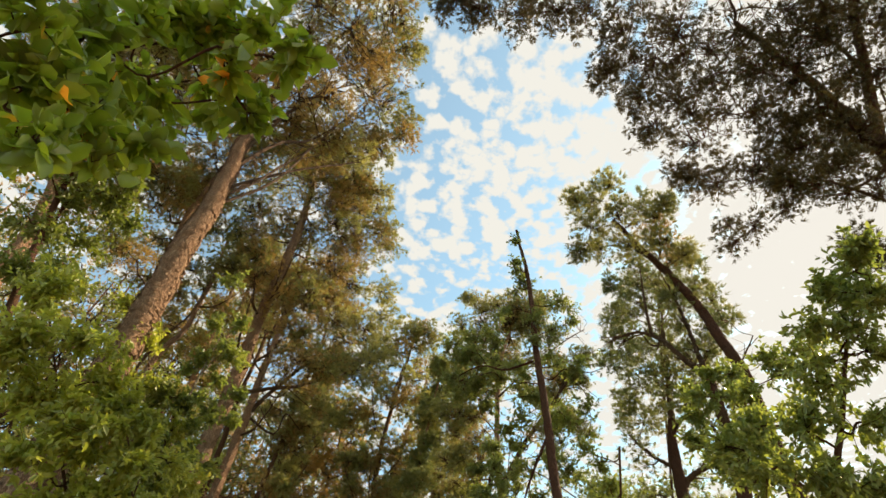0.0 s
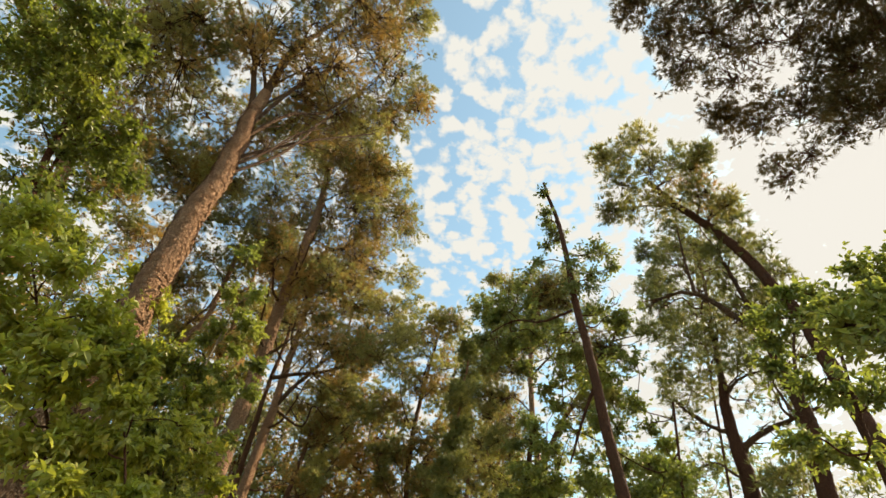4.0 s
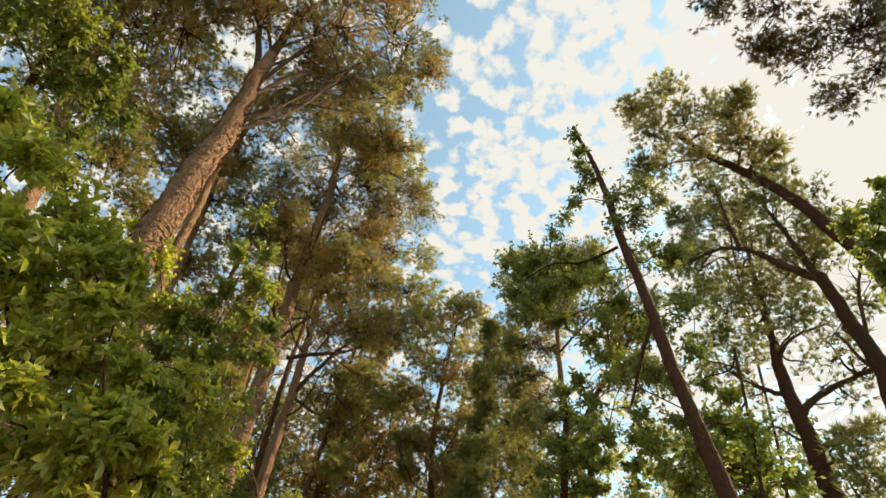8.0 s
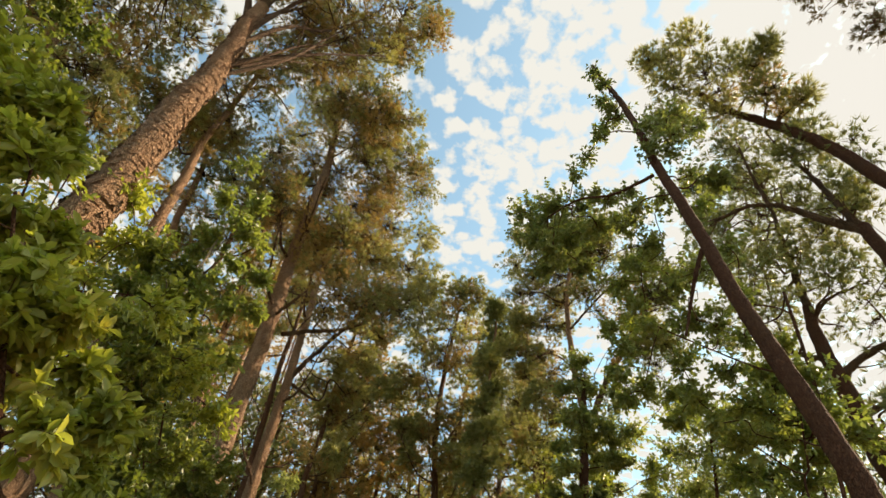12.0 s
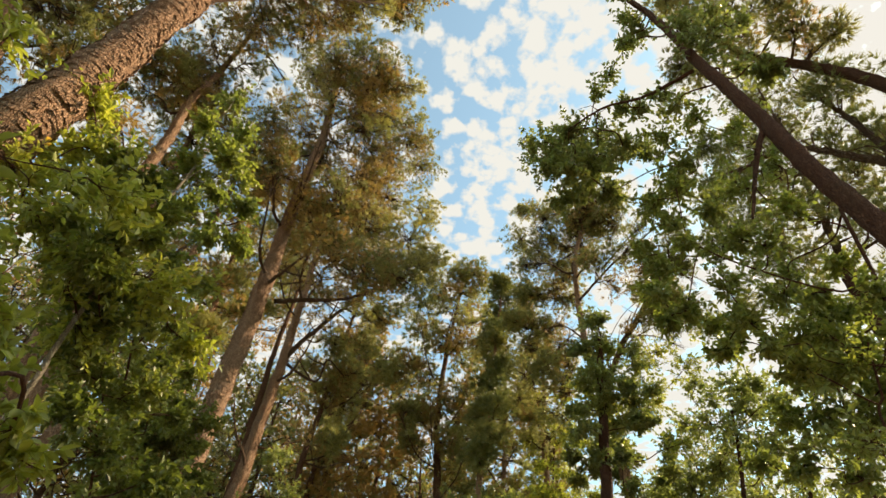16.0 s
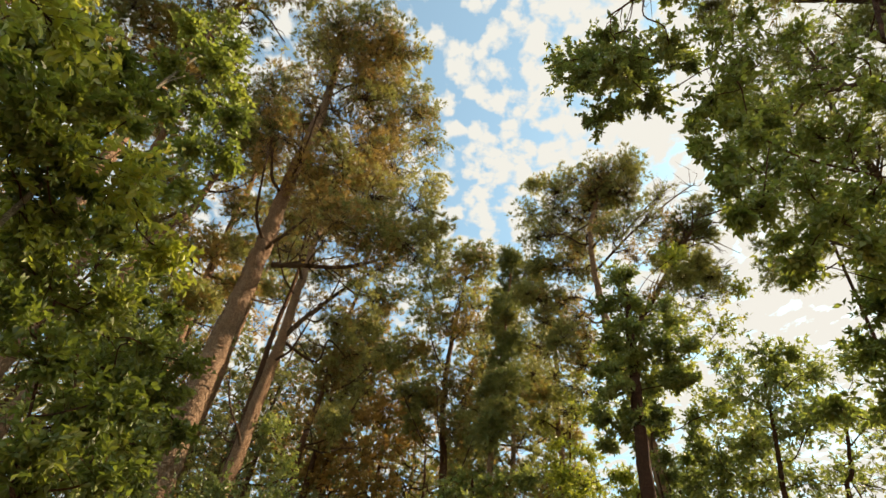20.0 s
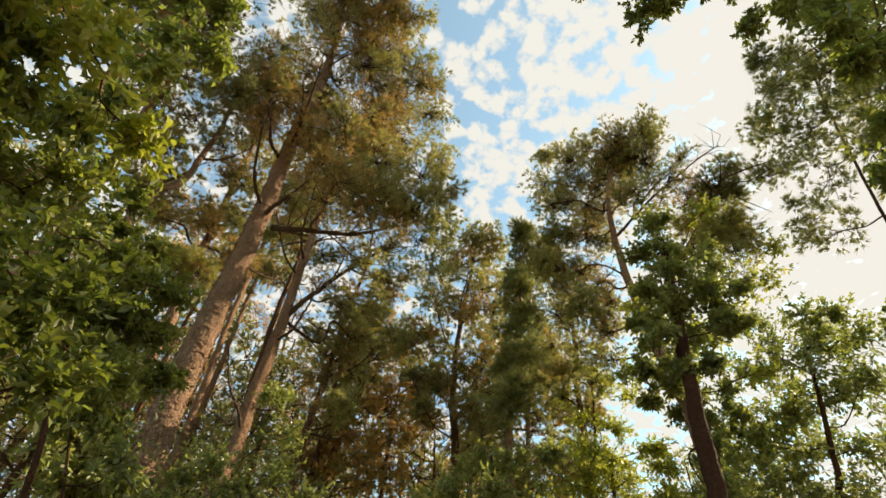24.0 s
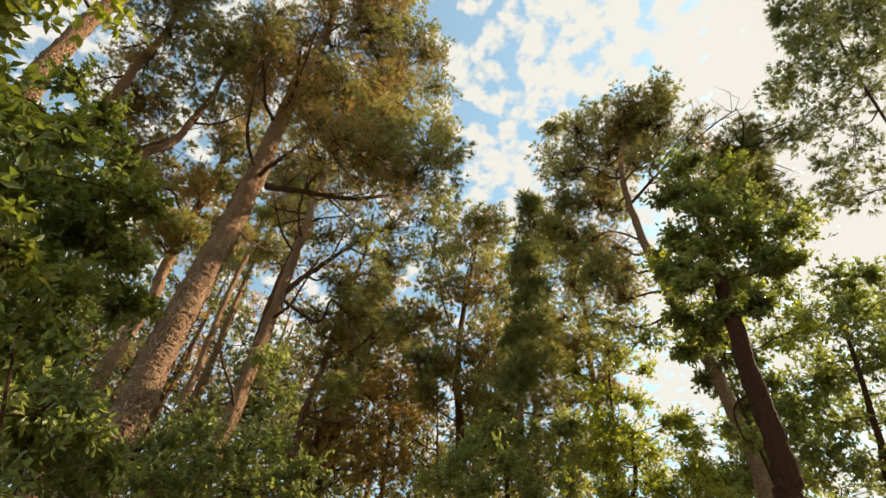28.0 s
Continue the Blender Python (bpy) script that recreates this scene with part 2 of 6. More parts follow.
def ground_material():
    m, t = material("forest_litter")
    geo = t.nodes.new("ShaderNodeNewGeometry")
    broad, fine = node(t, "ShaderNodeTexNoise", Scale=0.35, Detail=5.0), node(t, "ShaderNodeTexNoise", Scale=14.0, Detail=6.0, Roughness=0.7)
    for n in (broad, fine):
        t.links.new(geo.outputs["Position"], n.inputs["Vector"])
    col = ramp(t, fine.outputs["Fac"], [(0.25, (0.08, 0.05, 0.027)), (0.5, (0.19, 0.12, 0.062)), (0.75, (0.33, 0.215, 0.115))])
    col = mix(t, calc(t, "MULTIPLY", calc(t, "SUBTRACT", broad.outputs["Fac"], 0.5), 5.0, clamp=True), col, (0.10, 0.11, 0.04))
    bsdf, bump, out = t.nodes.new("ShaderNodeBsdfPrincipled"), t.nodes.new("ShaderNodeBump"), t.nodes.new("ShaderNodeOutputMaterial")
    t.links.new(col, bsdf.inputs["Base Color"])
    bsdf.inputs["Roughness"].default_value = 0.95
    t.links.new(fine.outputs["Fac"], bump.inputs["Height"])
    bump.inputs["Distance"].default_value = 0.04
    t.links.new(bump.outputs[0], bsdf.inputs["Normal"])
    t.links.new(bsdf.outputs[0], out.inputs[0])
    return m


GROUND = ground_material()


# ---- mesh tools ----
def mesh_from(name, verts, faces, sides, mat, smooth=False, second=None, first_count=0):
    """A mesh from arrays; all faces have the same number of sides. Faces past first_count take the second material."""
    me = bpy.data.meshes.new(name)
    verts, faces = np.asarray(verts, np.float32), np.asarray(faces, np.int32)
    me.vertices.add(len(verts))
    me.vertices.foreach_set("co", verts.ravel())
    me.loops.add(faces.size)
    me.loops.foreach_set("vertex_index", faces.ravel())
    me.polygons.add(len(faces))
    me.polygons.foreach_set("loop_start", np.arange(0, faces.size, sides, dtype=np.int32))
    me.polygons.foreach_set("loop_total", np.full(len(faces), sides, np.int32))
    if smooth:
        me.polygons.foreach_set("use_smooth", np.ones(len(faces), bool))
    me.materials.append(mat)
    if second:
        me.materials.append(second)
        me.polygons.foreach_set("material_index", (np.arange(len(faces)) >= first_count).astype(np.int32))
    me.update(calc_edges=True)
    return me


def part(name, me, parent, label=""):
    ob = new(name, me)
    ob.parent = parent
    return tagged(ob, label) if label else ob


def unit(v):
    return v / np.maximum(np.linalg.norm(v, axis=-1, keepdims=True), 1e-9)


def curve_through(points, per):
    """A smooth line through the points."""
    p = np.asarray(points, float)
    p = np.vstack([2 * p[0] - p[1], p, 2 * p[-1] - p[-2]])
    out = []
    for i in range(1, len(p) - 2):
        for u in np.linspace(0, 1, per, endpoint=False):
            a, b, c, d = p[i - 1:i + 3]
            out.append(0.5 * (2 * b + (c - a) * u + (2 * a - 5 * b + 4 * c - d) * u * u + (3 * b - a - 3 * c + d) * u ** 3))
    return np.array(out + [p[-2]])


def tube(line, radii, sides, rough=0.0, rng=None, lobes=0):
    """Rings of a tube round a line, with uneven girth: vertices and quads."""
    line = np.asarray(line, float)
    n = len(line)
    along = unit(np.gradient(line, axis=0))
    ref = np.array([0.31, 0.95, 0.05])
    a = unit(np.cross(along, ref))
    b = np.cross(along, a)
    ang = np.linspace(0, 2 * math.pi, sides, endpoint=False)
    r = np.repeat(np.asarray(radii, float)[:, None], sides, 1)
    if rough:
        r = r * (1 + rough * rng.standard_normal((n, sides)))
    if lobes:
        ph = np.cumsum(rng.normal(0, 0.12, n))[:, None]
        r = r * (1 + 0.05 * np.cos(3 * ang + ph) + 0.03 * np.cos(lobes * ang - 2 * ph))
    v = line[:, None] + r[..., None] * (np.cos(ang)[None, :, None] * a[:, None] + np.sin(ang)[None, :, None] * b[:, None])
    i, j = np.meshgrid(np.arange(n - 1), np.arange(sides), indexing="ij")
    k = (j + 1) % sides
    q = np.stack([i * sides + j, i * sides + k, (i + 1) * sides + k, (i + 1) * sides + j], -1).reshape(-1, 4)
    return v.reshape(-1, 3), q


def join(pieces):
    vs, fs, n = [], [], 0
    for v, q in pieces:
        vs.append(v)
        fs.append(q + n)
        n += len(v)
    return np.vstack(vs), np.vstack(fs)


def needle_tufts(tips, ways, rng, length, width, blades):
    """Brushes of flat needles at the tips: three vertices each."""
    n = len(tips)
    d = unit(ways[:, None] + unit(rng.standard_normal((n, blades, 3))) * 0.55)
    side = unit(np.cross(d, rng.standard_normal((n, blades, 3))))
    root = tips[:, None] + d * 0.08 * length
    ln = length * rng.uniform(0.7, 1.25, (n, blades, 1))
    v = np.stack([root - side * width / 2, root + side * width / 2, root + d * ln - np.array([0, 0, 0.12]) * ln], 2).reshape(-1, 3)
    return v, np.arange(len(v)).reshape(-1, 3)


def leaf_blades(roots, ways, rng, length, width, plain):
    """Folded leaves: oval, of six vertices and two quads each, or plain ones of four vertices and two triangles for trees further off."""
    n = len(roots)
    d = unit(ways * 0.7 + 0.8 * rng.standard_normal((n, 3)) + np.array([0, 0, -0.2]))
    up = unit(np.array([0, 0, 1.0]) + 0.6 * rng.standard_normal((n, 3)))
    side = unit(np.cross(d, up))
    nor = np.cross(side, d)
    ln = length * rng.uniform(0.65, 1.25, (n, 1))
    w = width * ln / length * rng.uniform(0.85, 1.15, (n, 1))
    fold, dip = 0.22 * w, -0.12 * ln
    b, t = roots, roots + d * ln + nor * dip
    if plain:
        at = roots + d * ln * 0.48 + nor * fold
        v = np.stack([b, at + side * w * 0.56, t, at - side * w * 0.56], 1).reshape(-1, 3)
        i = np.arange(n)[:, None] * 4
        return v, np.concatenate([i + np.array([[0, 1, 2]]), i + np.array([[0, 2, 3]])], 0)
    r1, r2 = roots + d * ln * 0.3 + side * w * 0.46 + nor * fold, roots + d * ln * 0.68 + side * w * 0.42 + nor * fold * 0.7
    l1, l2 = roots + d * ln * 0.3 - side * w * 0.46 + nor * fold, roots + d * ln * 0.68 - side * w * 0.42 + nor * fold * 0.7
    v = np.stack([b, r1, r2, t, l2, l1], 1).reshape(-1, 3)
    i = np.arange(n)[:, None] * 6
    return v, np.concatenate([i + np.array([[0, 1, 2, 3]]), i + np.array([[0, 3, 4, 5]])], 0)


# ---- trees ----
class Tree:
    """A tree while it is built: its base, trunk line and looks."""


COUNT = [0]


def start_tree(name, category, base, low, top, line, label, bark, sides, per, group, lowest):
    COUNT[0] += 1
    t = Tree()
    t.rng = np.random.default_rng(COUNT[0] * 17 + 3)
    t.base = np.array(base, float)
    t.ob = tagged(new(name), label, category, group)
    t.ob.location = base
    pts = curve_through(line, per)
    dist = np.concatenate([[0], np.cumsum(np.linalg.norm(np.diff(pts, axis=0), axis=1))])
    steps = max(12, int(dist[-1] / max(low * 0.45, 0.07)))
    at = np.linspace(0, dist[-1], steps)
    t.line = np.stack([np.interp(at, dist, pts[:, k]) for k in range(3)], 1)
    wander = np.cumsum(t.rng.normal(0, low * 0.035, (steps, 3)), 0)
    t.line[:, :2] += (wander - np.linspace(0, 1, steps)[:, None] * wander[-1])[:, :2]
    u = at / dist[-1]
    t.rad = top + (low - top) * (1 - u) ** 0.85 + low * 0.35 * np.exp(-at / (low * 2.2))
    v, q = tube(t.line - t.base, t.rad, sides, 0.035, t.rng, 5)
    part("trunk", mesh_from("trunk", v, q, 4, bark, True), t.ob)
    t.bark, t.dead = bark, 9
    first = int(len(t.line) * lowest)
    t.nodes, t.node_rad, t.cost = t.line[first:-1], t.rad[first:-1], np.zeros(len(t.line) - 1 - first)
    return t


def bark_scales(t, count, low, high, size):
    """Loose bark plates that stand off the trunk between two heights."""
    rng = t.rng
    ids = np.flatnonzero((t.line[:, 2] > low) & (t.line[:, 2] < high))
    i = rng.choice(ids, count)
    along = unit(np.gradient(t.line, axis=0))[i]
    a = unit(np.cross(along, np.array([0.31, 0.95, 0.05])))
    b = np.cross(along, a)
    w = rng.uniform(0, 2 * math.pi, (count, 1))
    nor = np.cos(w) * a + np.sin(w) * b
    side = np.cross(along, nor)
    p = t.line[i] + along * rng.uniform(-0.06, 0.06, (count, 1)) + nor * t.rad[i][:, None] * 0.99 - t.base
    sx, sz = size * rng.uniform(0.4, 1.0, (count, 1)), size * rng.uniform(0.6, 1.5, (count, 1))
    lift = rng.uniform(0.005, 0.019, (count, 1)) * size / 0.07
    shift = rng.normal(0, 0.25, (count, 1)) * sx
    v = np.stack([p - side * sx * 0.8 + along * sz * 0.5 + nor * 0.004, p - side * sx + shift - along * sz * 0.4 + nor * lift, p + shift * 0.5 - along * sz * 0.65 + nor * lift * 1.2,
                  p + side * sx + shift - along * sz * 0.35 + nor * lift, p + side * sx * 0.7 + along * sz * 0.55 + nor * 0.004], 1).reshape(-1, 3)
    part("loose_bark", mesh_from("loose_bark", v, np.arange(len(v)).reshape(-1, 5), 5, t.bark), t.ob, "loose scaly bark plates")["kind"] = "stuff"


def attach(t, c):
    """The place on the trunk, or on a limb that is there already, at which a limb to the place c begins."""
    away = np.linalg.norm(t.nodes - c, axis=1)
    above = np.maximum(t.nodes[:, 2] - c[2] + 0.2 * away, 0)
    return int(np.argmin(away + 0.9 * above + t.cost))


def limb_line(t, a, c, n=12):
    span = np.linalg.norm(c - a)
    mid1 = a + (c - a) * 0.33 + np.array([0, 0, -0.05 * span]) + t.rng.normal(0, 0.09 * span, 3)
    mid2 = a + (c - a) * 0.68 + np.array([0, 0, 0.04 * span]) + t.rng.normal(0, 0.08 * span, 3)
    return curve_through([a, mid1, mid2, c], max(3, n // 3))


def remember(t, line, radii, cost):
    t.nodes, t.node_rad, t.cost = np.vstack([t.nodes, line]), np.concatenate([t.node_rad, radii]), np.concatenate([t.cost, np.full(len(line), cost)])


def spray(t, c, r, twigs, line):
    """Twigs that leave the outer part of a limb: their lines, with tips spread unevenly round its end."""
    rng = t.rng
    inward = unit(c - line[0])
    d = unit(rng.standard_normal((twigs, 3)) + inward * 0.35)
    d[:, 2] *= 0.8
    needles = t.kind == "needles"
    reach = r * rng.uniform(0.3 if needles else 0.2, 1.2 if needles else 1.32, (twigs, 1)) * (1 + 0.18 * np.sin(5 * d[:, :1] + 4 * d[:, 1:2]))
    end = c + d * reach
    # each twig begins on the limb, not far from its own tip
    gap = np.linalg.norm(line[None, len(line) // 3:] - end[:, None], axis=2) + rng.uniform(0, 0.6 * r, (twigs, len(line) - len(line) // 3))
    start = line[len(line) // 3 + np.argmin(gap, axis=1)]
    mid = (start + end) / 2 + rng.normal(0, 0.1 * r, (twigs, 3)) + np.array([0, 0, -0.08 * r])
    return start, mid, end


def plumes(t, m, e, per):
    """The shoots at the ends of the twigs: places and ways for the needles, in upturned domes."""
    rng = t.rng
    n = len(e)
    out = unit(rng.standard_normal((n, per, 3)) + np.array([0, 0, 0.45]) + unit(e - m)[:, None] * 0.5)
    size = t.plume * rng.uniform(0.65, 1.25, (n, 1, 1))
    p = e[:, None] + out * size * rng.uniform(0.25, 1.0, (n, per, 1)) ** 0.6
    ways = unit(out + np.array([0, 0, 0.3]))
    return p.reshape(-1, 3), ways.reshape(-1, 3)


def twig_tubes(s, m, e, r0):
    """Thin three-sided twigs along bent lines."""
    n = len(s)
    rings = []
    along = unit(e - s)
    a = unit(np.cross(along, np.array([0.3, 0.2, 0.93])))
    b = np.cross(along, a)
    for p, rr in ((s, r0), (m, r0 * 0.65), (e, r0 * 0.25)):
        for k in range(3):
            w = 2 * math.pi * k / 3
            rings.append(p + rr * (math.cos(w) * a + math.sin(w) * b))
    v = np.stack(rings, 1).reshape(-1, 3)
    base = np.arange(n)[:, None, None] * 9
    q = np.array([[0, 1, 4, 3], [1, 2, 5, 4], [2, 0, 3, 5], [3, 4, 7, 6], [4, 5, 8, 7], [5, 3, 6, 8]])[None]
    return v, (base + q).reshape(-1, 4)


def along_twigs(rng, s, m, e, per, start):
    u = rng.uniform(start, 1.0, (len(s), per, 1)) ** 0.8
    p = (1 - u) ** 2 * s[:, None] + 2 * u * (1 - u) * m[:, None] + u * u * e[:, None]
    w = unit((1 - u) * (m - s)[:, None] + u * (e - m)[:, None])
    return p.reshape(-1, 3), w.reshape(-1, 3)


def crown(t, masses, share=1.0):
    """Limbs with their foliage, each ending at a place (x, y, z) with a spread of r metres; lesser limbs fill the crown behind them."""
    full, t.per, t.fill = (t.per, t.fill), int(t.per * share), t.fill if share == 1 else 0
    todo = [(np.array(m[:3]), m[3] * t.spread, False) for m in masses]
    for c, r, _ in [m for m in todo if m[1] > 0]:
        for k in range(int((t.fill * 0.75 if t.kind == "needles" else t.fill) + t.rng.random())):
            axis = t.line[np.argmin(np.linalg.norm(t.line - c, axis=1))]
            todo.append((c + (axis - c) * t.rng.uniform(0.1, 0.5) + t.rng.normal(0, 0.45 * r, 3), r * t.rng.uniform(0.75, 0.95), True))
    todo.sort(key=lambda m: np.min(np.linalg.norm(t.line - m[0], axis=1)))
    for c, size, inner in todo:
        r, thin = abs(size), size < 0
        i = attach(t, c)
        a = t.nodes[i]
        line = limb_line(t, a, c)
        span = np.linalg.norm(c - a)
        thick = min(t.node_rad[i] * 0.7, t.limb * (0.3 + 0.14 * span))
        radii = np.linspace(thick, max(thick * 0.4, 0.008), len(line))
        remember(t, line[2:], radii[2:], 0.1)
        s, m, e = spray(t, c, r, t.twigs, line)
        skip = 2 if inner and t.hidden > 0.3 else t.skip
        main = tube(line - t.base, radii, 5, 0.05, t.rng)
        v, q = join([main, twig_tubes(s[::skip] - t.base, m[::skip] - t.base, e[::skip] - t.base, max(0.006, 0.013 * r) * t.twig)])
        limb = part("limb", mesh_from("limb", v, q, 4, t.limb_bark, True, t.twig_bark, len(main[1])), t.ob)
        count = max(2, t.per // 4) if thin else max(1, int(t.per * t.hidden)) if inner else t.per
        tips, ways = plumes(t, m, e, count) if t.kind == "needles" else along_twigs(t.rng, s, m, e, count, t.start)
        if t.kind == "needles":
            g = t.grain
            v, q = needle_tufts(tips - t.base, ways, t.rng, 0.135 * g * (1.1 if inner else 1), (0.020 if inner else 0.0155) * g * t.broad, t.blades * 2 // 3 if inner else t.blades)
            part("needles", mesh_from("needles", v, q, 3, t.inner_leaf if inner else t.leaf), limb)
        else:
            v, q = leaf_blades(tips - t.base, ways, t.rng, t.leaf_size * (1.15 if inner else 1), t.leaf_size * t.leaf_wide, t.plain)
            part("foliage", mesh_from("foliage", v, q, 3 if t.plain else 4, t.leaf), limb)
    t.per, t.fill = full


def bare_limb(t, thick, points):
    """A limb without foliage, with short dead side twigs."""
    line = curve_through(points, 7)
    line[1:-1] += t.rng.normal(0, thick * 0.12, (len(line) - 2, 3))
    remember(t, line[2:], np.linspace(thick, thick * 0.35, len(line))[2:], 0.0)
    pieces = [tube(line - t.base, np.linspace(thick, thick * 0.35, len(line)), 8, 0.05, t.rng)]
    k = np.sort(t.rng.integers(3, len(line) - 1, t.dead))
    s = line[k]
    size = np.linalg.norm(line[-1] - line[0])
    e = s + unit(np.gradient(line, axis=0)[k] * 4 + t.rng.normal(0, 1, (len(k), 3)) * np.linalg.norm(line[1] - line[0]) * 3) * size * t.rng.uniform(0.1, 0.3, (len(k), 1))
    m = (s + e) / 2 + t.rng.normal(0, 0.03 * size, (len(k), 3))
    pieces.append(twig_tubes(s - t.base, m - t.base, e - t.base, thick * 0.3))
    v, q = join(pieces)
    part("bare_limb", mesh_from("bare_limb", v, q, 4, t.limb_bark, True), t.ob, "bare dead limb")


def whorls(t, count, low, high, reach, thick):
    """Bare dead limbs that stand out all round a trunk between two heights, rising towards their ends."""
    ids = np.flatnonzero((t.line[:, 2] > low) & (t.line[:, 2] < high))
    for i in np.sort(t.rng.choice(ids, count)):
        a, r = t.rng.uniform(0, 6.28), reach * t.rng.uniform(0.5, 1.1)
        d = np.array([math.cos(a), math.sin(a), 0.0])
        bend = np.array([-d[1], d[0], 0.0]) * t.rng.uniform(-0.35, 0.35) * r
        p = t.line[i]
        bare_limb(t, thick * t.rng.uniform(0.7, 1.2), [p, p + d * r * 0.4 + np.array([0, 0, 0.05 * r]), p + d * r * 0.75 + bend * 0.6 + np.array([0, 0, 0.3 * r]), p + d * r + bend + np.array([0, 0, r * t.rng.uniform(0.35, 0.75)])])


def pine_tree(base, low, top, line, label, grain=1.2, leaf=None, bark=None, inner=None, broad=1.0, fill=1.4, blades=13, twigs=30, per=8, lowest=0.4, sides=20, spread=1.3, hidden=0.6, dead=9, twig=1.25, twig_bark=None):
    t = start_tree("pine_tree", "tree", base, low, top, line, label, bark or PINE_BARK, sides, 10, "pines of the wood", lowest)
    t.kind, t.leaf, t.limb_bark, t.limb, t.twig, t.fill, t.spread = "needles", leaf or NEEDLE, LIMB_BARK, 0.09, twig, fill, spread
    t.broad, t.dead, t.plume = broad, dead, 0.155 * grain ** 0.7
    t.twig_bark, t.skip, t.inner_leaf = twig_bark or TWIG_BARK, 1, inner or (NEEDLE_INNER if t.leaf == NEEDLE else t.leaf)
    t.twigs, t.per, t.grain, t.blades, t.hidden = int(twigs * 0.85), int(per * 1.4), grain, blades, hidden * 0.7
    return t


def leafy_tree(base, low, top, line, label, leaf=None, leaf_size=0.08, bark=None, fill=0.6, twigs=40, per=16, lowest=0.1, plain=True):
    t = start_tree("broadleaf_tree", "tree", base, low, top, line, label, bark or DARK_BARK, 14, 10, "broadleaf trees and shrubs", lowest)
    t.kind, t.leaf, t.limb_bark, t.limb, t.twig, t.fill, t.spread = "leaves", leaf or LEAF, bark or DARK_BARK, 0.03, 0.6, fill, 1.2
    t.twig_bark, t.plain, t.skip = bark or DARK_BARK, plain, 2
    t.twigs, t.per, t.start, t.leaf_size, t.leaf_wide, t.hidden = twigs, int(per * 0.86), 0.2, leaf_size, 0.47, 0.6
    return t


def hang_tree(base, low, top, line, label):
    t = leafy_tree(base, low, top, line, label, LEAF_TURNING, 0.088, None, 0.6, 11, 7, 0.0, False)
    t.limb, t.leaf_wide = 0.012, 0.58
    return t


# ---- ground ----
def make_ground():
    n = 90
    edge = np.sign(np.linspace(-1, 1, n)) * np.abs(np.linspace(-1, 1, n)) ** 3.2 * 1500
    x, y = np.meshgrid(edge, edge + 8, indexing="ij")
    z = 0.10 * np.sin(0.7 * x + 1.3) * np.sin(0.55 * y) * np.clip(np.abs(x + 0.6) - 0.8, 0, 1) - 0.02
    v = np.stack([x, y, z], -1).reshape(-1, 3)
    i, j = np.meshgrid(np.arange(n - 1), np.arange(n - 1), indexing="ij")
    q = np.stack([i * n + j, (i + 1) * n + j, (i + 1) * n + j + 1, i * n + j + 1], -1).reshape(-1, 4)
    tagged(new("ground", mesh_from("ground", v, q, 4, GROUND, True)), "forest floor of brown needle litter and moss", "ground", kind="structure")


make_ground()

# ---- the wood, tree by tree ----
tree = pine_tree((-5.23, 7.35, -0.05), .34, .15, [(-5.23, 7.35, -0.05), (-5.31, 7.28, 7.63), (-5.39, 7.21, 9.58), (-5.48, 7.13, 12.2), (-5.6, 7.03, 13.48), (-5.66, 6.98, 14.94)],
    "tall pine with scaly orange-brown bark and a forking top", fill=2.2, spread=1.2, twigs=50, grain=1.1)
bark_scales(tree, 7000, 2.5, 14, 0.05)
bare_limb(tree, .06, [(-5.5, 7.1, 12.4), (-4.87, 7.23, 14.18), (-4.28, 7.7, 15.44), (-3.49, 8.19, 18.53)])
bare_limb(tree, .05, [(-5.46, 7.14, 11.6), (-4.24, 7.73, 13.69), (-2.86, 8.49, 15.69)])
bare_limb(tree, .045, [(-5.44, 7.16, 10.9), (-4.56, 7.49, 12.65), (-4.11, 7.82, 15.55), (-3.29, 8.29, 20.07)])
bare_limb(tree, .04, [(-5.45, 7.15, 11.2), (-4.84, 7.26, 12.22), (-4.5, 7.54, 13.73), (-3.93, 7.93, 14.94)])
bare_limb(tree, .06, [(-5.55, 7.07, 13.0), (-5.01, 7.11, 15.95), (-4.49, 7.55, 18.69), (-3.72, 8.07, 21.0)])
bare_limb(tree, .13, [(-5.66, 6.98, 14.94), (-5.78, 6.87, 18.25), (-5.17, 6.82, 20.5), (-3.85, 5.82, 20.5)])
bare_limb(tree, .04, [(-5.62, 7.01, 14.11), (-4.98, 7.56, 17.67), (-3.99, 7.48, 20.5)])
bare_limb(tree, .035, [(-5.67, 6.97, 15.5), (-5.2, 7.37, 18.65), (-4.55, 6.8, 20.5)])
bare_limb(tree, .035, [(-5.26, 7.32, 11.87), (-4.84, 7.68, 13.39), (-4.21, 8.22, 16.4), (-3.42, 8.89, 20.31)])
bare_limb(tree, .09, [(-5.6, 7.03, 13.48), (-6.26, 6.47, 16.08), (-7.08, 5.76, 17.9), (-7.92, 5.04, 19.63)])
bare_limb(tree, .05, [(-5.66, 6.98, 14.94), (-6.29, 6.44, 16.94), (-6.87, 5.94, 19.88)])
crown(tree, [(-6.13, 6.11, 17.48, 1.04), (-4.62, 7.8, 19.34, 1.11), (-3.39, 6.71, 19.73, 1.18), (-2.77, 8.57, 20.4, 0.97), (-5.38, 5.98, 20.19, 1.08), (-1.93, 6.17, 19.96, 0.68), (-4.08, 9.01, 18.07, 0.8), (-1.81, 8.43, 18.39, 0.55), (-6.96, 6.09, 17.34, 0.69), (-2.66, 9.06, 17.85, 0.63), (-5.17, 8.07, 17.03, 0.7), (-3.56, 5.62, 20.07, 1.05)])
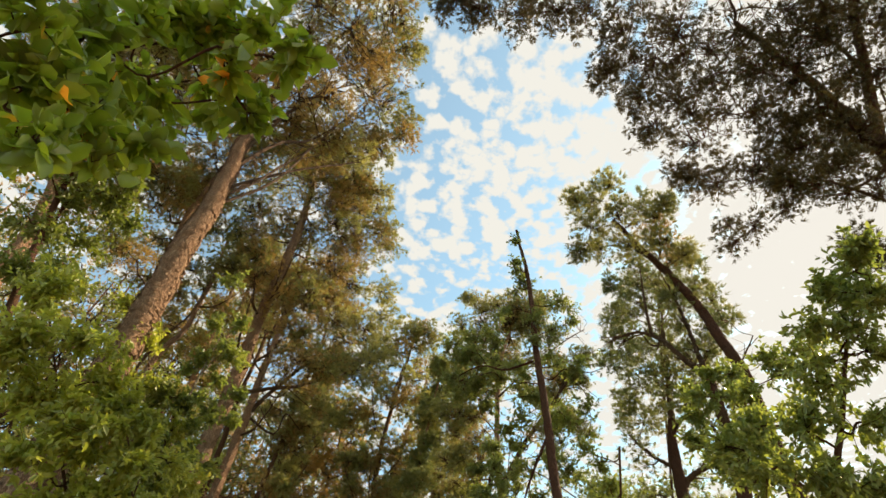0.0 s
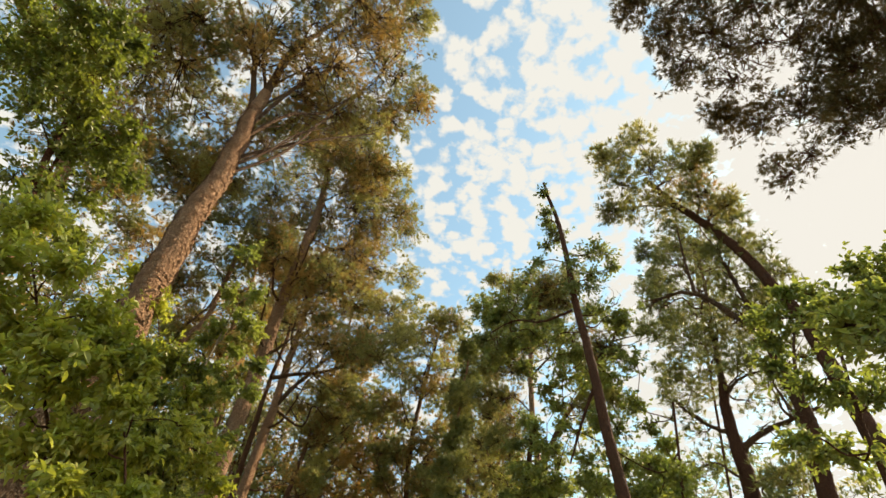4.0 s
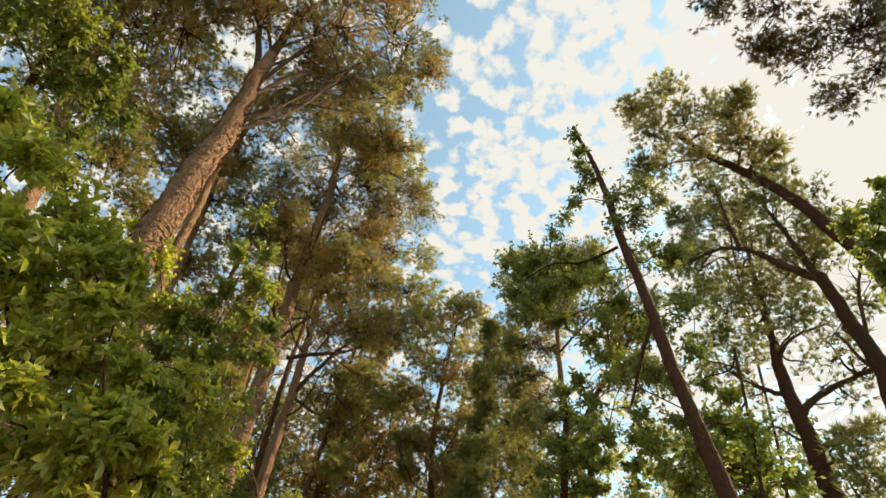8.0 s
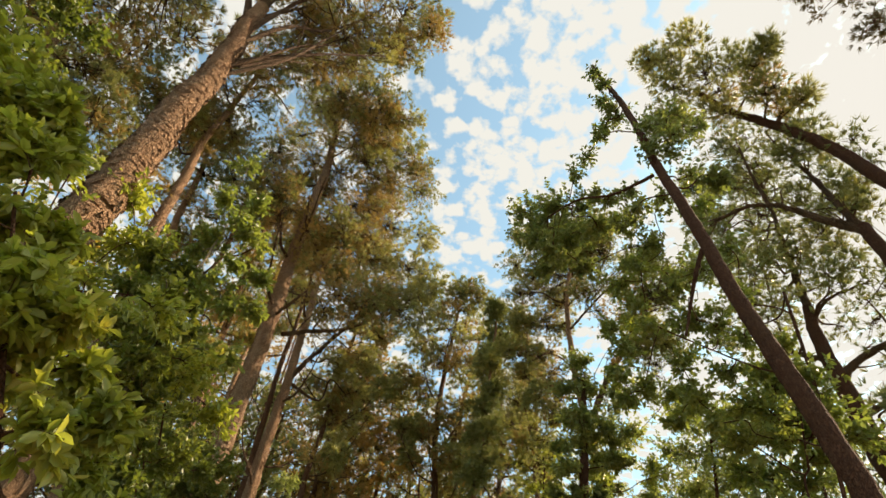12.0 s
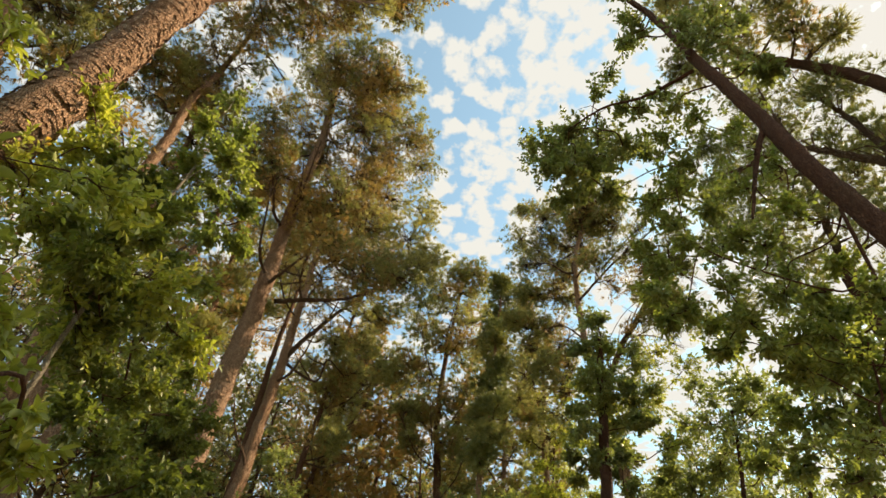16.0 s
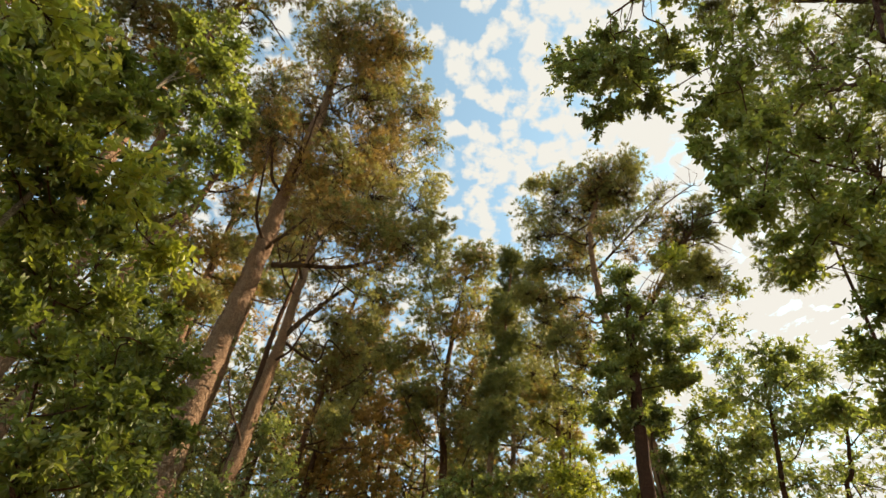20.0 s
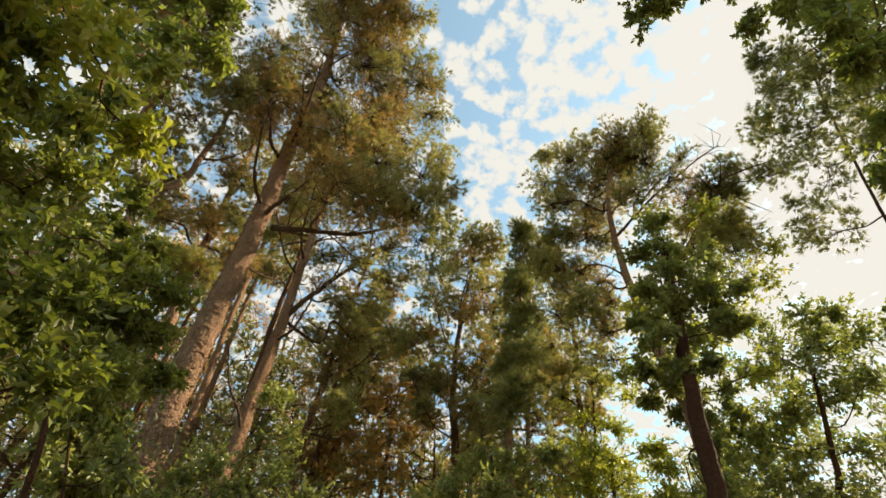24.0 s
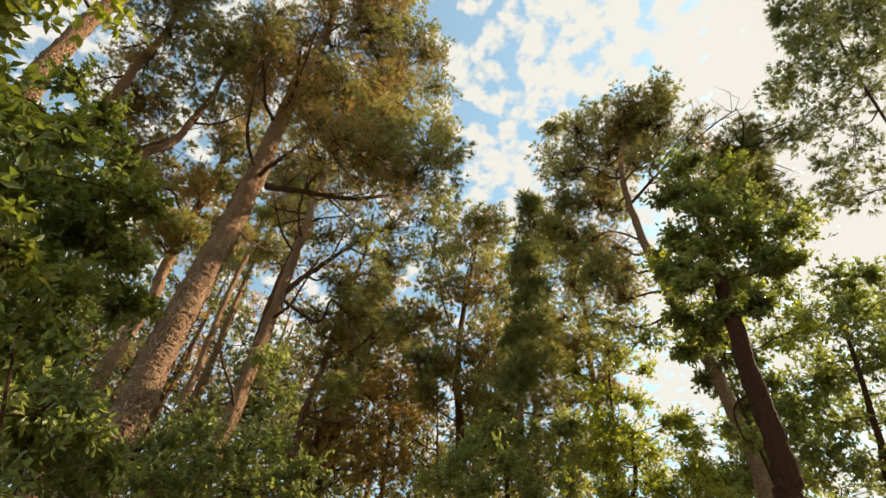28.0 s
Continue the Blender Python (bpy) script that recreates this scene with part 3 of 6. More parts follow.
crown(tree, [(-4.76, 4.37, 19.13, 1.08), (-3.36, 3.83, 19.45, 1.25), (-2.2, 4.08, 18.81, 0.96), (-2.04, 5.16, 19.12, 0.74), (-2.57, 6.7, 20.25, 0.82)])
tree = pine_tree((-9.29, 9.07, -0.05), .26, .07, [(-9.29, 9.07, -0.05), (-9.87, 8.18, 10.54), (-10.43, 7.34, 13.05), (-10.73, 6.88, 15.37), (-10.96, 6.52, 17.89), (-9.52, 5.48, 18)],
    "dark pine with a drooping needle crown", fill=2.4)
crown(tree, [(-8.47, 6.73, 16.2, 1.12), (-9.71, 6.42, 16.29, 1.04), (-10.13, 8.44, 16.84, 0.89), (-9.94, 9.02, 15.26, 0.76), (-9.7, 8.81, 12.86, 0.66), (-9.83, 7.89, 13.58, 0.73), (-11.35, 7.03, 14.96, 0.92), (-7.58, 6.33, 16.57, 0.56), (-11.54, 6.05, 14.64, 0.86), (-8.99, 7.72, 16.75, 0.69), (-8.78, 5.79, 16.59, 0.94), (-7.81, 5.38, 16.55, 0.92), (-10.51, 6.02, 15.98, 0.93)])
crown(tree, [(-10.51, 7.82, 13.77, 0.94), (-9.62, 8.07, 14.32, 0.81), (-9.34, 8.5, 12.62, 0.6), (-12.14, 5.32, 16.85, 0.91), (-10.81, 5.69, 17.22, 0.94), (-8.48, 5.59, 16.07, 0.88), (-9.02, 7.16, 17.68, 0.74), (-9.57, 6.77, 16.1, 0.93), (-10.65, 6.65, 15.67, 0.9), (-8.84, 5.65, 17.9, 0.79)])
tree = pine_tree((-7.79, 11.67, -0.05), .22, .06, [(-7.79, 11.67, -0.05), (-7.97, 11.46, 8.26), (-8.11, 11.31, 9.78), (-8.32, 11.06, 11.58), (-8.45, 10.9, 13.46), (-8.6, 10.73, 15.22), (-8.62, 10.71, 17.25), (-8.34, 10.44, 18.5), (-7.19, 9.4, 18.5)],
    "slim pine with bare grey-brown limbs", fill=2.4)
bark_scales(tree, 2000, 5, 14, 0.03)
bare_limb(tree, .05, [(-8.34, 10.44, 18.5), (-7.48, 10.47, 18.5), (-6.95, 11.45, 18.5)])
crown(tree, [(-7.95, 10.65, 18.02, 0.7), (-6.41, 9.08, 16.8, 0.65), (-7.86, 9.33, 18.36, 0.72), (-5.81, 9.98, 17.98, 0.64), (-9.33, 10.67, 17.21, 0.54), (-8.77, 11.53, 17.41, 0.52), (-5.55, 8.45, 16.62, 0.7), (-4.62, 9.16, 17.69, 0.68), (-8.9, 10.25, 15.72, 0.41), (-3.31, 8.59, 16.3, 0.61)])
crown(tree, [(-9.97, 10.15, 17.79, 0.72), (-9.54, 9.53, 15.56, 0.55), (-9.3, 11.33, 17.41, 0.74), (-10.29, 10.14, 14.76, 0.63), (-9.94, 11.43, 16.39, 0.71), (-8.87, 9.73, 12.03, 0.54)])
tree = pine_tree((-6.5, 15.0, -0.05), .32, .09, [(-6.5, 15.0, -0.05), (-6.5, 15.0, 5.0), (-6.53, 14.96, 7.8), (-6.52, 14.9, 10.0), (-6.5, 14.75, 12.0), (-6.45, 14.5, 14.0), (-6.13, 13.93, 16.32), (-6.24, 13.88, 19.33), (-6.49, 13.74, 22.5), (-6.01, 12.39, 22.5)],
    "tall straight pine with deeply ridged grey-brown bark", bark=GREY_BARK, fill=3.0, grain=1.05, spread=1.2, twigs=44, per=9)
tree.dead = 14
whorls(tree, 9, 11, 20, 2.6, .05)
bark_scales(tree, 4500, 2.5, 13, 0.05)
bare_limb(tree, .07, [(-5.74, 14.23, 10.76), (-5.16, 14.73, 11.3), (-4.39, 15.4, 12), (-3.52, 16.16, 13.28), (-2.73, 16.84, 14.58)])
bare_limb(tree, .05, [(-5.87, 14.11, 14.82), (-4.8, 15.05, 13.07), (-4.03, 15.72, 13.02)])
crown(tree, [(-5.45, 11.96, 20.97, 0.87), (-3.92, 11.91, 20.03, 0.84), (-3.16, 12.31, 19.84, 0.66), (-4.55, 12.91, 20.34, 0.92), (-5.95, 12.81, 20.43, 0.81), (-3.37, 14.54, 21.54, 0.75), (-4.66, 13.67, 18.96, 0.9), (-4.05, 15.24, 19.9, 0.92), (-2.89, 16.38, 21.13, 0.78), (-2.5, 16.77, 18.12, 0.71), (-5.07, 15.34, 18.61, 0.93)])
crown(tree, [(-3.69, 15.32, 17.07, 0.88), (-4.76, 13.77, 14.81, 0.68), (-3.91, 14.83, 14.57, 0.78), (-2.8, 15.38, 14.74, 0.72), (-4.82, 14.71, 13.35, 0.63), (-3.57, 14.19, 11.88, 0.67), (-2.7, 15, 12.39, 0.71), (-2.23, 15.09, 13.1, 0.55), (-7.93, 13.86, 21.72, 0.8), (-8.35, 13.5, 19.19, 0.73), (-8.44, 13.7, 17.85, 0.61)])
crown(tree, [(-7.49, 14.5, 19.48, 0.76), (-6.99, 13.02, 15.75, 0.62), (-7.5, 12.79, 14.79, 0.52), (-6.25, 14.98, 15.97, 0.54), (-6.55, 12.37, 21.36, 0.8), (-4.58, 11.46, 20.37, 0.77), (-2.99, 14.95, 20.56, 0.69), (-4.08, 14.3, 20.91, 0.88), (-4.13, 13.36, 21.17, 0.82), (-4.48, 15.35, 16.42, 0.77), (-6.56, 14.93, 19.26, 0.71)])
tree = pine_tree((-9.4, 13.76, -0.05), .19, .06, [(-9.4, 13.76, -0.05), (-9.59, 13.45, 9.38), (-9.72, 13.24, 10.94), (-9.74, 13.2, 12.47), (-9.9, 12.92, 14.57), (-10.03, 12.71, 16.68), (-10.21, 12.19, 19)],
    "pine with a thin brown needle crown", fill=2.4)
bare_limb(tree, .05, [(-9.32, 13.9, 10.91), (-9.21, 14.09, 12.45), (-8.98, 14.48, 14.11), (-9.04, 14.36, 16.37), (-9.11, 14.16, 19)])
crown(tree, [(-9.93, 12.73, 16.73, 0.72), (-10.05, 12.84, 18.92, 0.81), (-9.53, 13.58, 17.86, 0.63), (-10.84, 13.34, 16.34, 0.58), (-9.16, 13.55, 15.35, 0.61), (-9.54, 13.95, 14.47, 0.54), (-10.39, 13.87, 14.38, 0.45), (-10.07, 12.24, 17.83, 0.75)])
tree = start_tree("dead_pine", "tree", (-9.02, 13.96, -0.05), .16, .05, [(-9.02, 13.96, -0.05), (-9.02, 13.96, 5.61), (-8.97, 13.96, 11.22), (-8.79, 14.2, 12.78), (-8.76, 14.24, 14.08), (-8.79, 14.21, 15.51), (-8.98, 13.95, 18.02)], "snapped dead pine with a pale bare trunk", GREY_BARK, 14, 8, "pines of the wood", 0.4)
tree.limb_bark, tree.dead = LIMB_BARK, 8
bare_limb(tree, .04, [(-8.76, 14.24, 14.08), (-8.26, 14.44, 14.38), (-7.76, 14.54, 15.18)])
bare_limb(tree, .035, [(-8.79, 14.21, 15.51), (-8.99, 14.51, 16.01), (-9.09, 14.61, 16.51)])
tree = pine_tree((-8.07, 16.15, -0.05), .17, .06, [(-8.07, 16.15, -0.05), (-8.22, 15.99, 8.83), (-8.3, 15.92, 9.94), (-8.43, 15.78, 12.09), (-8.54, 15.66, 14.42), (-8.61, 15.59, 16.23), (-8.6, 15.14, 18)],
    "leaning pine behind the thicket", fill=2.4)
crown(tree, [(-8.8, 14.62, 15.53, 0.58), (-9.43, 13.99, 12.06, 0.41), (-9.79, 15.39, 14.05, 0.56), (-9.06, 15.96, 13.74, 0.5), (-9.9, 15.32, 13.05, 0.41), (-8.04, 15.39, 14.54, 0.48), (-7.83, 15.53, 12.97, 0.38), (-7.91, 15.48, 10.76, 0.36), (-8.53, 15.05, 17.31, 0.58), (-7.9, 14.03, 17.41, 0.56), (-7.84, 16.3, 12.3, 0.35), (-8.46, 15.29, 10.97, 0.31)])
tree = pine_tree((-7.79, 19.6, -0.05), .26, .08, [(-7.79, 19.6, -0.05), (-7.71, 19.64, 7.16), (-7.63, 19.68, 8.96), (-7.62, 19.69, 10.78), (-7.54, 19.73, 13.33), (-7.56, 19.72, 15.58), (-7.6, 19.7, 17.97), (-7.62, 19.69, 20.95), (-7.63, 19.33, 24)],
    "russet-barked pine with long low limbs", grain=1.4)
tree.dead = 16
whorls(tree, 9, 8, 19, 2.6, .05)
bark_scales(tree, 2500, 4, 13, 0.04)
bare_limb(tree, .11, [(-7.54, 19.73, 13.33), (-6.89, 20.1, 14.93), (-5.78, 20.72, 17.25), (-4.71, 21.32, 18.93)])
bare_limb(tree, .06, [(-7.52, 19.74, 13.6), (-7.65, 19.67, 16.84), (-6.38, 20.39, 18.5)])
crown(tree, [(-7.29, 19.2, 22.05, 0.9), (-6.09, 20.08, 21.51, 1), (-8.46, 20.53, 21.46, 0.81), (-7.45, 21.15, 20.96, 0.86), (-4.75, 20.5, 20.24, 0.92), (-3.58, 20.83, 18.59, 0.87), (-5.12, 22.02, 19.68, 0.84), (-5.5, 19.93, 16.23, 0.65), (-3.29, 22.81, 19.2, 0.69), (-8.75, 20.26, 18.84, 0.64), (-7.5, 20.96, 17.81, 0.63), (-4.16, 21.8, 17.45, 0.63), (-6.14, 20.53, 14.66, 0.5), (-5.11, 21.04, 15.18, 0.56), (-5.39, 21.47, 13.94, 0.5), (-3.14, 21.31, 20.95, 0.75), (-2.87, 21.82, 19.5, 0.63)])
tree = pine_tree((-11.1, 22.96, -0.05), .18, .06, [(-11.1, 22.96, -0.05), (-11.23, 22.89, 11.81), (-11.33, 22.83, 13.97), (-11.46, 22.75, 16.24), (-11.53, 22.71, 19.44), (-11.43, 22.31, 24), (-10.06, 20.11, 24)],
    "distant slim pine trunk among others", grain=1.6, blades=9, twigs=24, broad=1.4)
crown(tree, [(-10.46, 20.7, 22.89, 0.75), (-11.12, 19.49, 23.46, 0.8), (-9.11, 18.83, 22.56, 0.76), (-11.95, 21, 22.97, 0.68), (-11.19, 22.94, 22.38, 0.62), (-12.16, 21.97, 21.06, 0.63), (-10, 21.44, 22.54, 0.65)])
tree = pine_tree((-11.88, 24.93, -0.05), .18, .06, [(-11.88, 24.93, -0.05), (-12.1, 24.82, 14.23), (-12.24, 24.75, 16.56), (-12.31, 24.72, 19.79), (-12.28, 24.74, 23.41), (-10.61, 22.34, 24)],
    "distant slim pine trunk among others", grain=1.7, blades=9, twigs=24, broad=1.4)
crown(tree, [(-12.36, 25.31, 23.16, 0.73), (-12.72, 24.69, 21.04, 0.62), (-10.12, 23.02, 21.48, 0.65), (-10.92, 24.61, 20.87, 0.56), (-9.44, 21.45, 22.5, 0.7), (-9.3, 20.87, 23.63, 0.72), (-12.67, 23.29, 19.78, 0.52)])
tree = pine_tree((-6.91, 22.71, -0.05), .15, .05, [(-6.91, 22.71, -0.05), (-6.95, 22.7, 9.67), (-6.98, 22.69, 10.8), (-6.8, 22.74, 13.04), (-6.71, 22.77, 15.66), (-6.36, 22.89, 19.04), (-6.32, 22.9, 22.05)],
    "slender pine with thin dead lower limbs", bark=RUSSET_BARK, grain=1.5, blades=9, twigs=24, broad=1.4)
tree.dead = 16
whorls(tree, 10, 8, 18, 2.2, .04)
bare_limb(tree, .03, [(-6.8, 22.74, 13.04), (-6.1, 22.97, 14.25), (-5.47, 23.17, 15.55)])
crown(tree, [(-6, 22.24, 14.41, 0.53), (-6.02, 23.05, 16.38, 0.59), (-6.42, 22.13, 13.53, 0.47), (-5.47, 22.61, 17.93, 0.61), (-5.61, 24.3, 15.39, 0.59), (-6.02, 23.31, 13.48, 0.53), (-4.83, 23.3, 15.66, 0.53), (-7.63, 22.96, 15.41, 0.48), (-5.77, 21.96, 11.31, 0.49)])
tree = pine_tree((-7.94, 26.43, -0.05), .17, .05, [(-7.94, 26.43, -0.05), (-7.74, 26.47, 11.13), (-7.5, 26.52, 14.59), (-7.2, 26.57, 17.74), (-6.93, 26.63, 20.43)],
    "distant pine with a low brown crown", bark=RUSSET_BARK, grain=1.7, blades=9, twigs=24, broad=1.4, leaf=NEEDLE_DRY)
tree.dead = 16
whorls(tree, 9, 9, 17, 2.4, .04)
bare_limb(tree, .03, [(-6.09, 26.79, 12.92), (-5.06, 26.99, 13.54), (-4.01, 27.19, 13.15)])
crown(tree, [(-5.25, 26.97, 17.7, 0.69), (-6.28, 27.69, 16.64, 0.73), (-6.5, 27.42, 14.93, 0.73), (-5.02, 27.1, 15.26, 0.73), (-7.17, 26.34, 13.14, 0.62), (-5.49, 26.17, 12.53, 0.69), (-4.31, 26.8, 13.16, 0.63), (-6.28, 26.44, 11.77, 0.67), (-4.66, 25.98, 11.08, 0.68), (-7.72, 26.9, 12.03, 0.61), (-4.38, 27.93, 15.55, 0.6)])
tree = pine_tree((-1.99, 24.2, -0.05), .20, .05, [(-1.99, 24.2, -0.05), (-2.08, 24.19, 10.5), (-2.17, 24.19, 12.86), (-2.1, 24.19, 15.22), (-1.74, 24.2, 18.48), (-1.13, 24.22, 22.66)],
    "far pine with a rounded blue-green top", bark=RUSSET_BARK, grain=1.7, blades=9, twigs=24, broad=1.4)
tree.dead = 16
whorls(tree, 14, 9, 18, 2.8, .045)
bare_limb(tree, .05, [(-2.17, 24.19, 12.86), (-3.25, 24.16, 13.85), (-4.17, 24.14, 14.65)])
bare_limb(tree, .05, [(-2.13, 24.19, 12.16), (-1.37, 24.21, 13.6), (-0.72, 24.23, 14.12)])
crown(tree, [(-1.68, 23.06, 21.47, 0.59), (-1.17, 24.08, 21.11, 0.7), (-0.36, 23.8, 21.15, 0.59), (-1.97, 23.91, 19.68, 0.72), (-2.53, 24.25, 20.94, 0.6), (-0.99, 23.39, 18.28, 0.72), (-2.16, 23.65, 17.21, 0.66), (-0.56, 23.78, 17.29, 0.66), (-3.31, 24.96, 18.97, 0.57), (-3.81, 24.69, 16.95, 0.53), (-2.7, 24.64, 15.93, 0.6)])
crown(tree, [(-1.28, 25.44, 17.59, 0.7), (-0.92, 23.69, 14.48, 0.59), (-3.45, 23.14, 13.3, 0.44), (-1.78, 24.3, 14.2, 0.64), (0.11, 24.86, 19.91, 0.53), (-2.8, 23.88, 13.62, 0.5), (-0.78, 23.66, 13.17, 0.52), (-4.37, 24.89, 16.18, 0.47), (-3.12, 23.58, 12.2, 0.42), (-1.59, 23.59, 12.2, 0.5), (-0.88, 22.97, 21.41, 0.53)])
tree = pine_tree((-1.76, 27.11, -0.05), .18, .05, [(-1.76, 27.11, -0.05), (-1.62, 27.1, 12.12), (-1.5, 27.09, 14.64), (-1.03, 27.06, 17.69), (-0.36, 27.01, 20.62), (0.08, 26.98, 23.22)],
    "far slender pine with dull green needles", grain=1.8, blades=9, twigs=24, broad=1.4, leaf=NEEDLE_COOL)
tree.dead = 16
whorls(tree, 8, 9, 17, 2.2, .04)
crown(tree, [(-0.1, 28, 19.98, 0.69), (0.05, 28.22, 17.96, 0.71), (-0.65, 27.51, 14.92, 0.63), (0.25, 26.51, 14.76, 0.6), (-1.4, 27.98, 14.14, 0.62), (-0.21, 28.1, 14.21, 0.67)])
tree = pine_tree((0.16, 24.78, -0.05), .16, .05, [(0.16, 24.78, -0.05), (0.33, 24.75, 9.32), (0.49, 24.72, 11.6), (0.65, 24.69, 13.93), (0.77, 24.66, 16.17)],
    "far pine with a low olive crown", grain=1.7, blades=9, twigs=24, broad=1.4)
tree.dead = 16
whorls(tree, 8, 8, 15, 2.0, .04)
crown(tree, [(0.97, 23.93, 14.38, 0.51), (1.89, 24.75, 14.49, 0.48), (2.01, 25.46, 13.46, 0.51), (1.72, 25.6, 17.67, 0.45), (1.52, 23.73, 14.74, 0.38)])
crown(tree, [(-0.07, 26.08, 16.82, 0.69), (0.37, 25, 14.17, 0.61), (-0.44, 24.17, 12.13, 0.66), (0.86, 24.78, 13, 0.57), (1.47, 24.4, 13.95, 0.38), (1.32, 24.02, 11.17, 0.51), (-0.88, 24.42, 11.01, 0.71), (0.29, 23.76, 10.24, 0.66), (-1.63, 25.34, 12, 0.69), (1.59, 24.41, 10.41, 0.57), (2.4, 24.68, 10.75, 0.51), (1.24, 25.27, 9.93, 0.62), (-0.27, 24.41, 9.5, 0.62)])
tree = pine_tree((-8.94, 22.03, -0.05), .17, .06, [(-8.94, 22.03, -0.05), (-8.99, 22.01, 10), (-9.04, 21.98, 12.48), (-9.12, 21.95, 15.36), (-9.1, 21.96, 18.78), (-9.2, 21.9, 22.21)],
    "slim russet pine trunk among others", bark=RUSSET_BARK, grain=1.6, blades=9, twigs=24, broad=1.4)
crown(tree, [(-9.28, 21.76, 21.52, 0.69), (-8.72, 20.58, 22.55, 0.74), (-10.29, 21.25, 22.76, 0.65), (-9.93, 20.75, 19.22, 0.52), (-9.46, 22.75, 20.22, 0.52), (-9.61, 20.62, 16.77, 0.43)])
tree = pine_tree((-7.65, 26.86, -0.05), .19, .06, [(-7.65, 26.86, -0.05), (-7.34, 26.96, 10.75), (-7.07, 27.04, 13.08), (-6.71, 27.15, 16.55), (-6.36, 27.26, 20.24), (-6.14, 27.33, 22.92)],
    "slim russet pine trunk among others", bark=RUSSET_BARK, grain=1.7, blades=9, twigs=24, broad=1.4)
crown(tree, [(-5.9, 26.76, 21.38, 0.71), (-6.58, 25.83, 18.83, 0.64), (-5.22, 26.15, 18.37, 0.69), (-6.59, 27.95, 18.58, 0.67), (-4.9, 28.31, 18.13, 0.67), (-6.95, 27.26, 16.32, 0.61), (-6.74, 25.8, 13.8, 0.54)])
tree = leafy_tree((0.98, 18.99, -0.05), .06, .02, [(0.98, 18.99, -0.05), (1.23, 18.91, 6.82), (1.4, 18.85, 8.06), (1.61, 18.79, 9.53)],
    "thin-leaved brownish tree behind the pines")
crown(tree, [(1.82, 18.91, 9.79, 0.38), (1.21, 18.74, 8.87, 0.41), (1.83, 18.33, 8.32, 0.33), (1.1, 19.72, 10.19, 0.31), (2.56, 19.13, 9.77, 0.29), (1.44, 19.46, 11.54, 0.23), (2.12, 19.06, 11.2, 0.22), (1.11, 18.37, 7.79, 0.37), (2.04, 19.29, 8.03, 0.4)])
tree = pine_tree((-0.8, 18.98, -0.05), .12, .03, [(-0.8, 18.98, -0.05), (-0.58, 18.93, 7.54), (-0.27, 18.87, 10.19), (0.08, 18.8, 13.06), (0.55, 18.7, 16.69)],
    "small narrow conical pine with dark needles", grain=1.4, leaf=NEEDLE_COOL, fill=0.5)
crown(tree, [(0.37, 18.13, 15.41, 0.2), (0.41, 19.21, 15.97, 0.29), (0.44, 19.08, 14.73, 0.32), (0.05, 18.89, 13.95, 0.28), (0.16, 18.68, 13.05, 0.33), (-0.02, 19.64, 13.37, 0.35), (0.2, 18.7, 12.01, 0.31), (-0.14, 18.62, 11.31, 0.33), (0.01, 18.31, 10.43, 0.28), (-0.31, 18.83, 10.53, 0.31), (-0.19, 18.23, 9.34, 0.31), (-0.46, 18.54, 8.95, 0.31)])
tree = pine_tree((1.21, 19.84, -0.05), .12, .04, [(1.21, 19.84, -0.05), (1.31, 19.81, 7.62), (1.38, 19.78, 8.87), (1.49, 19.75, 10.51), (1.7, 19.67, 12.5), (1.63, 19.7, 15.76), (1.59, 19.71, 17.48)],
    "thin half-dead pine with brown needles", grain=1.3, fill=1.2)
crown(tree, [(1.47, 19.47, 16.12, 0.39), (1.73, 20.57, 15.91, -0.4), (1.77, 19.6, 13.39, 0.41), (1.49, 20.45, 13.28, -0.35), (1.86, 19.7, 12.07, -0.39), (1.37, 19.3, 10.52, 0.35), (1.97, 20.27, 10.73, -0.37), (1.02, 19.56, 10.02, -0.29), (1.62, 20.21, 9.8, 0.35), (1.19, 20.17, 15.75, 0.35)])
tree = pine_tree((2.61, 16.45, -0.05), .15, .06, [(2.61, 16.45, -0.05), (2.67, 16.42, 5.04), (2.71, 16.39, 5.92), (2.72, 16.39, 7.11), (2.68, 16.41, 8.29), (2.62, 16.44, 9.53), (2.56, 16.48, 11.35), (2.57, 16.47, 12.98), (2.72, 16.39, 14.55), (3.2, 16.12, 16.43)],
    "ivy-wrapped pine with a broad sunlit crown", grain=1.0, fill=1.9, twigs=48, per=6, hidden=0.2, dead=22, twig=1.5, spread=1.42)
bare_limb(tree, .10, [(2.62, 16.44, 9.53), (3.39, 16.02, 10.93), (4.53, 15.39, 12.45), (5.35, 14.94, 13.66)])
bare_limb(tree, .03, [(3.38, 16.02, 13.88), (4.29, 15.53, 14.77), (5.2, 15.02, 15.37)])
bare_limb(tree, .02, [(3.91, 15.73, 14.38), (4.59, 15.36, 14.9), (4.97, 15.15, 15.69)])
bare_limb(tree, .04, [(2.59, 16.44, 12.94), (3.56, 16.09, 13.93), (4.42, 15.77, 14.63), (5.39, 15.42, 15.32), (5.95, 15.22, 15.63)])
bare_limb(tree, .02, [(4.42, 15.77, 14.63), (5.28, 15.46, 14.38), (6.11, 15.16, 14.45)])
bare_limb(tree, .025, [(4.37, 15.79, 12.43), (4.92, 15.59, 12.91), (5.41, 15.41, 12.93), (5.65, 15.33, 12.45)])
bare_limb(tree, .02, [(3.91, 15.96, 11.72), (4.73, 15.66, 12.05), (5.19, 15.49, 11.43)])
bare_limb(tree, .02, [(4.04, 15.91, 14.34), (4.84, 15.62, 15.32), (5.27, 15.46, 16.05)])
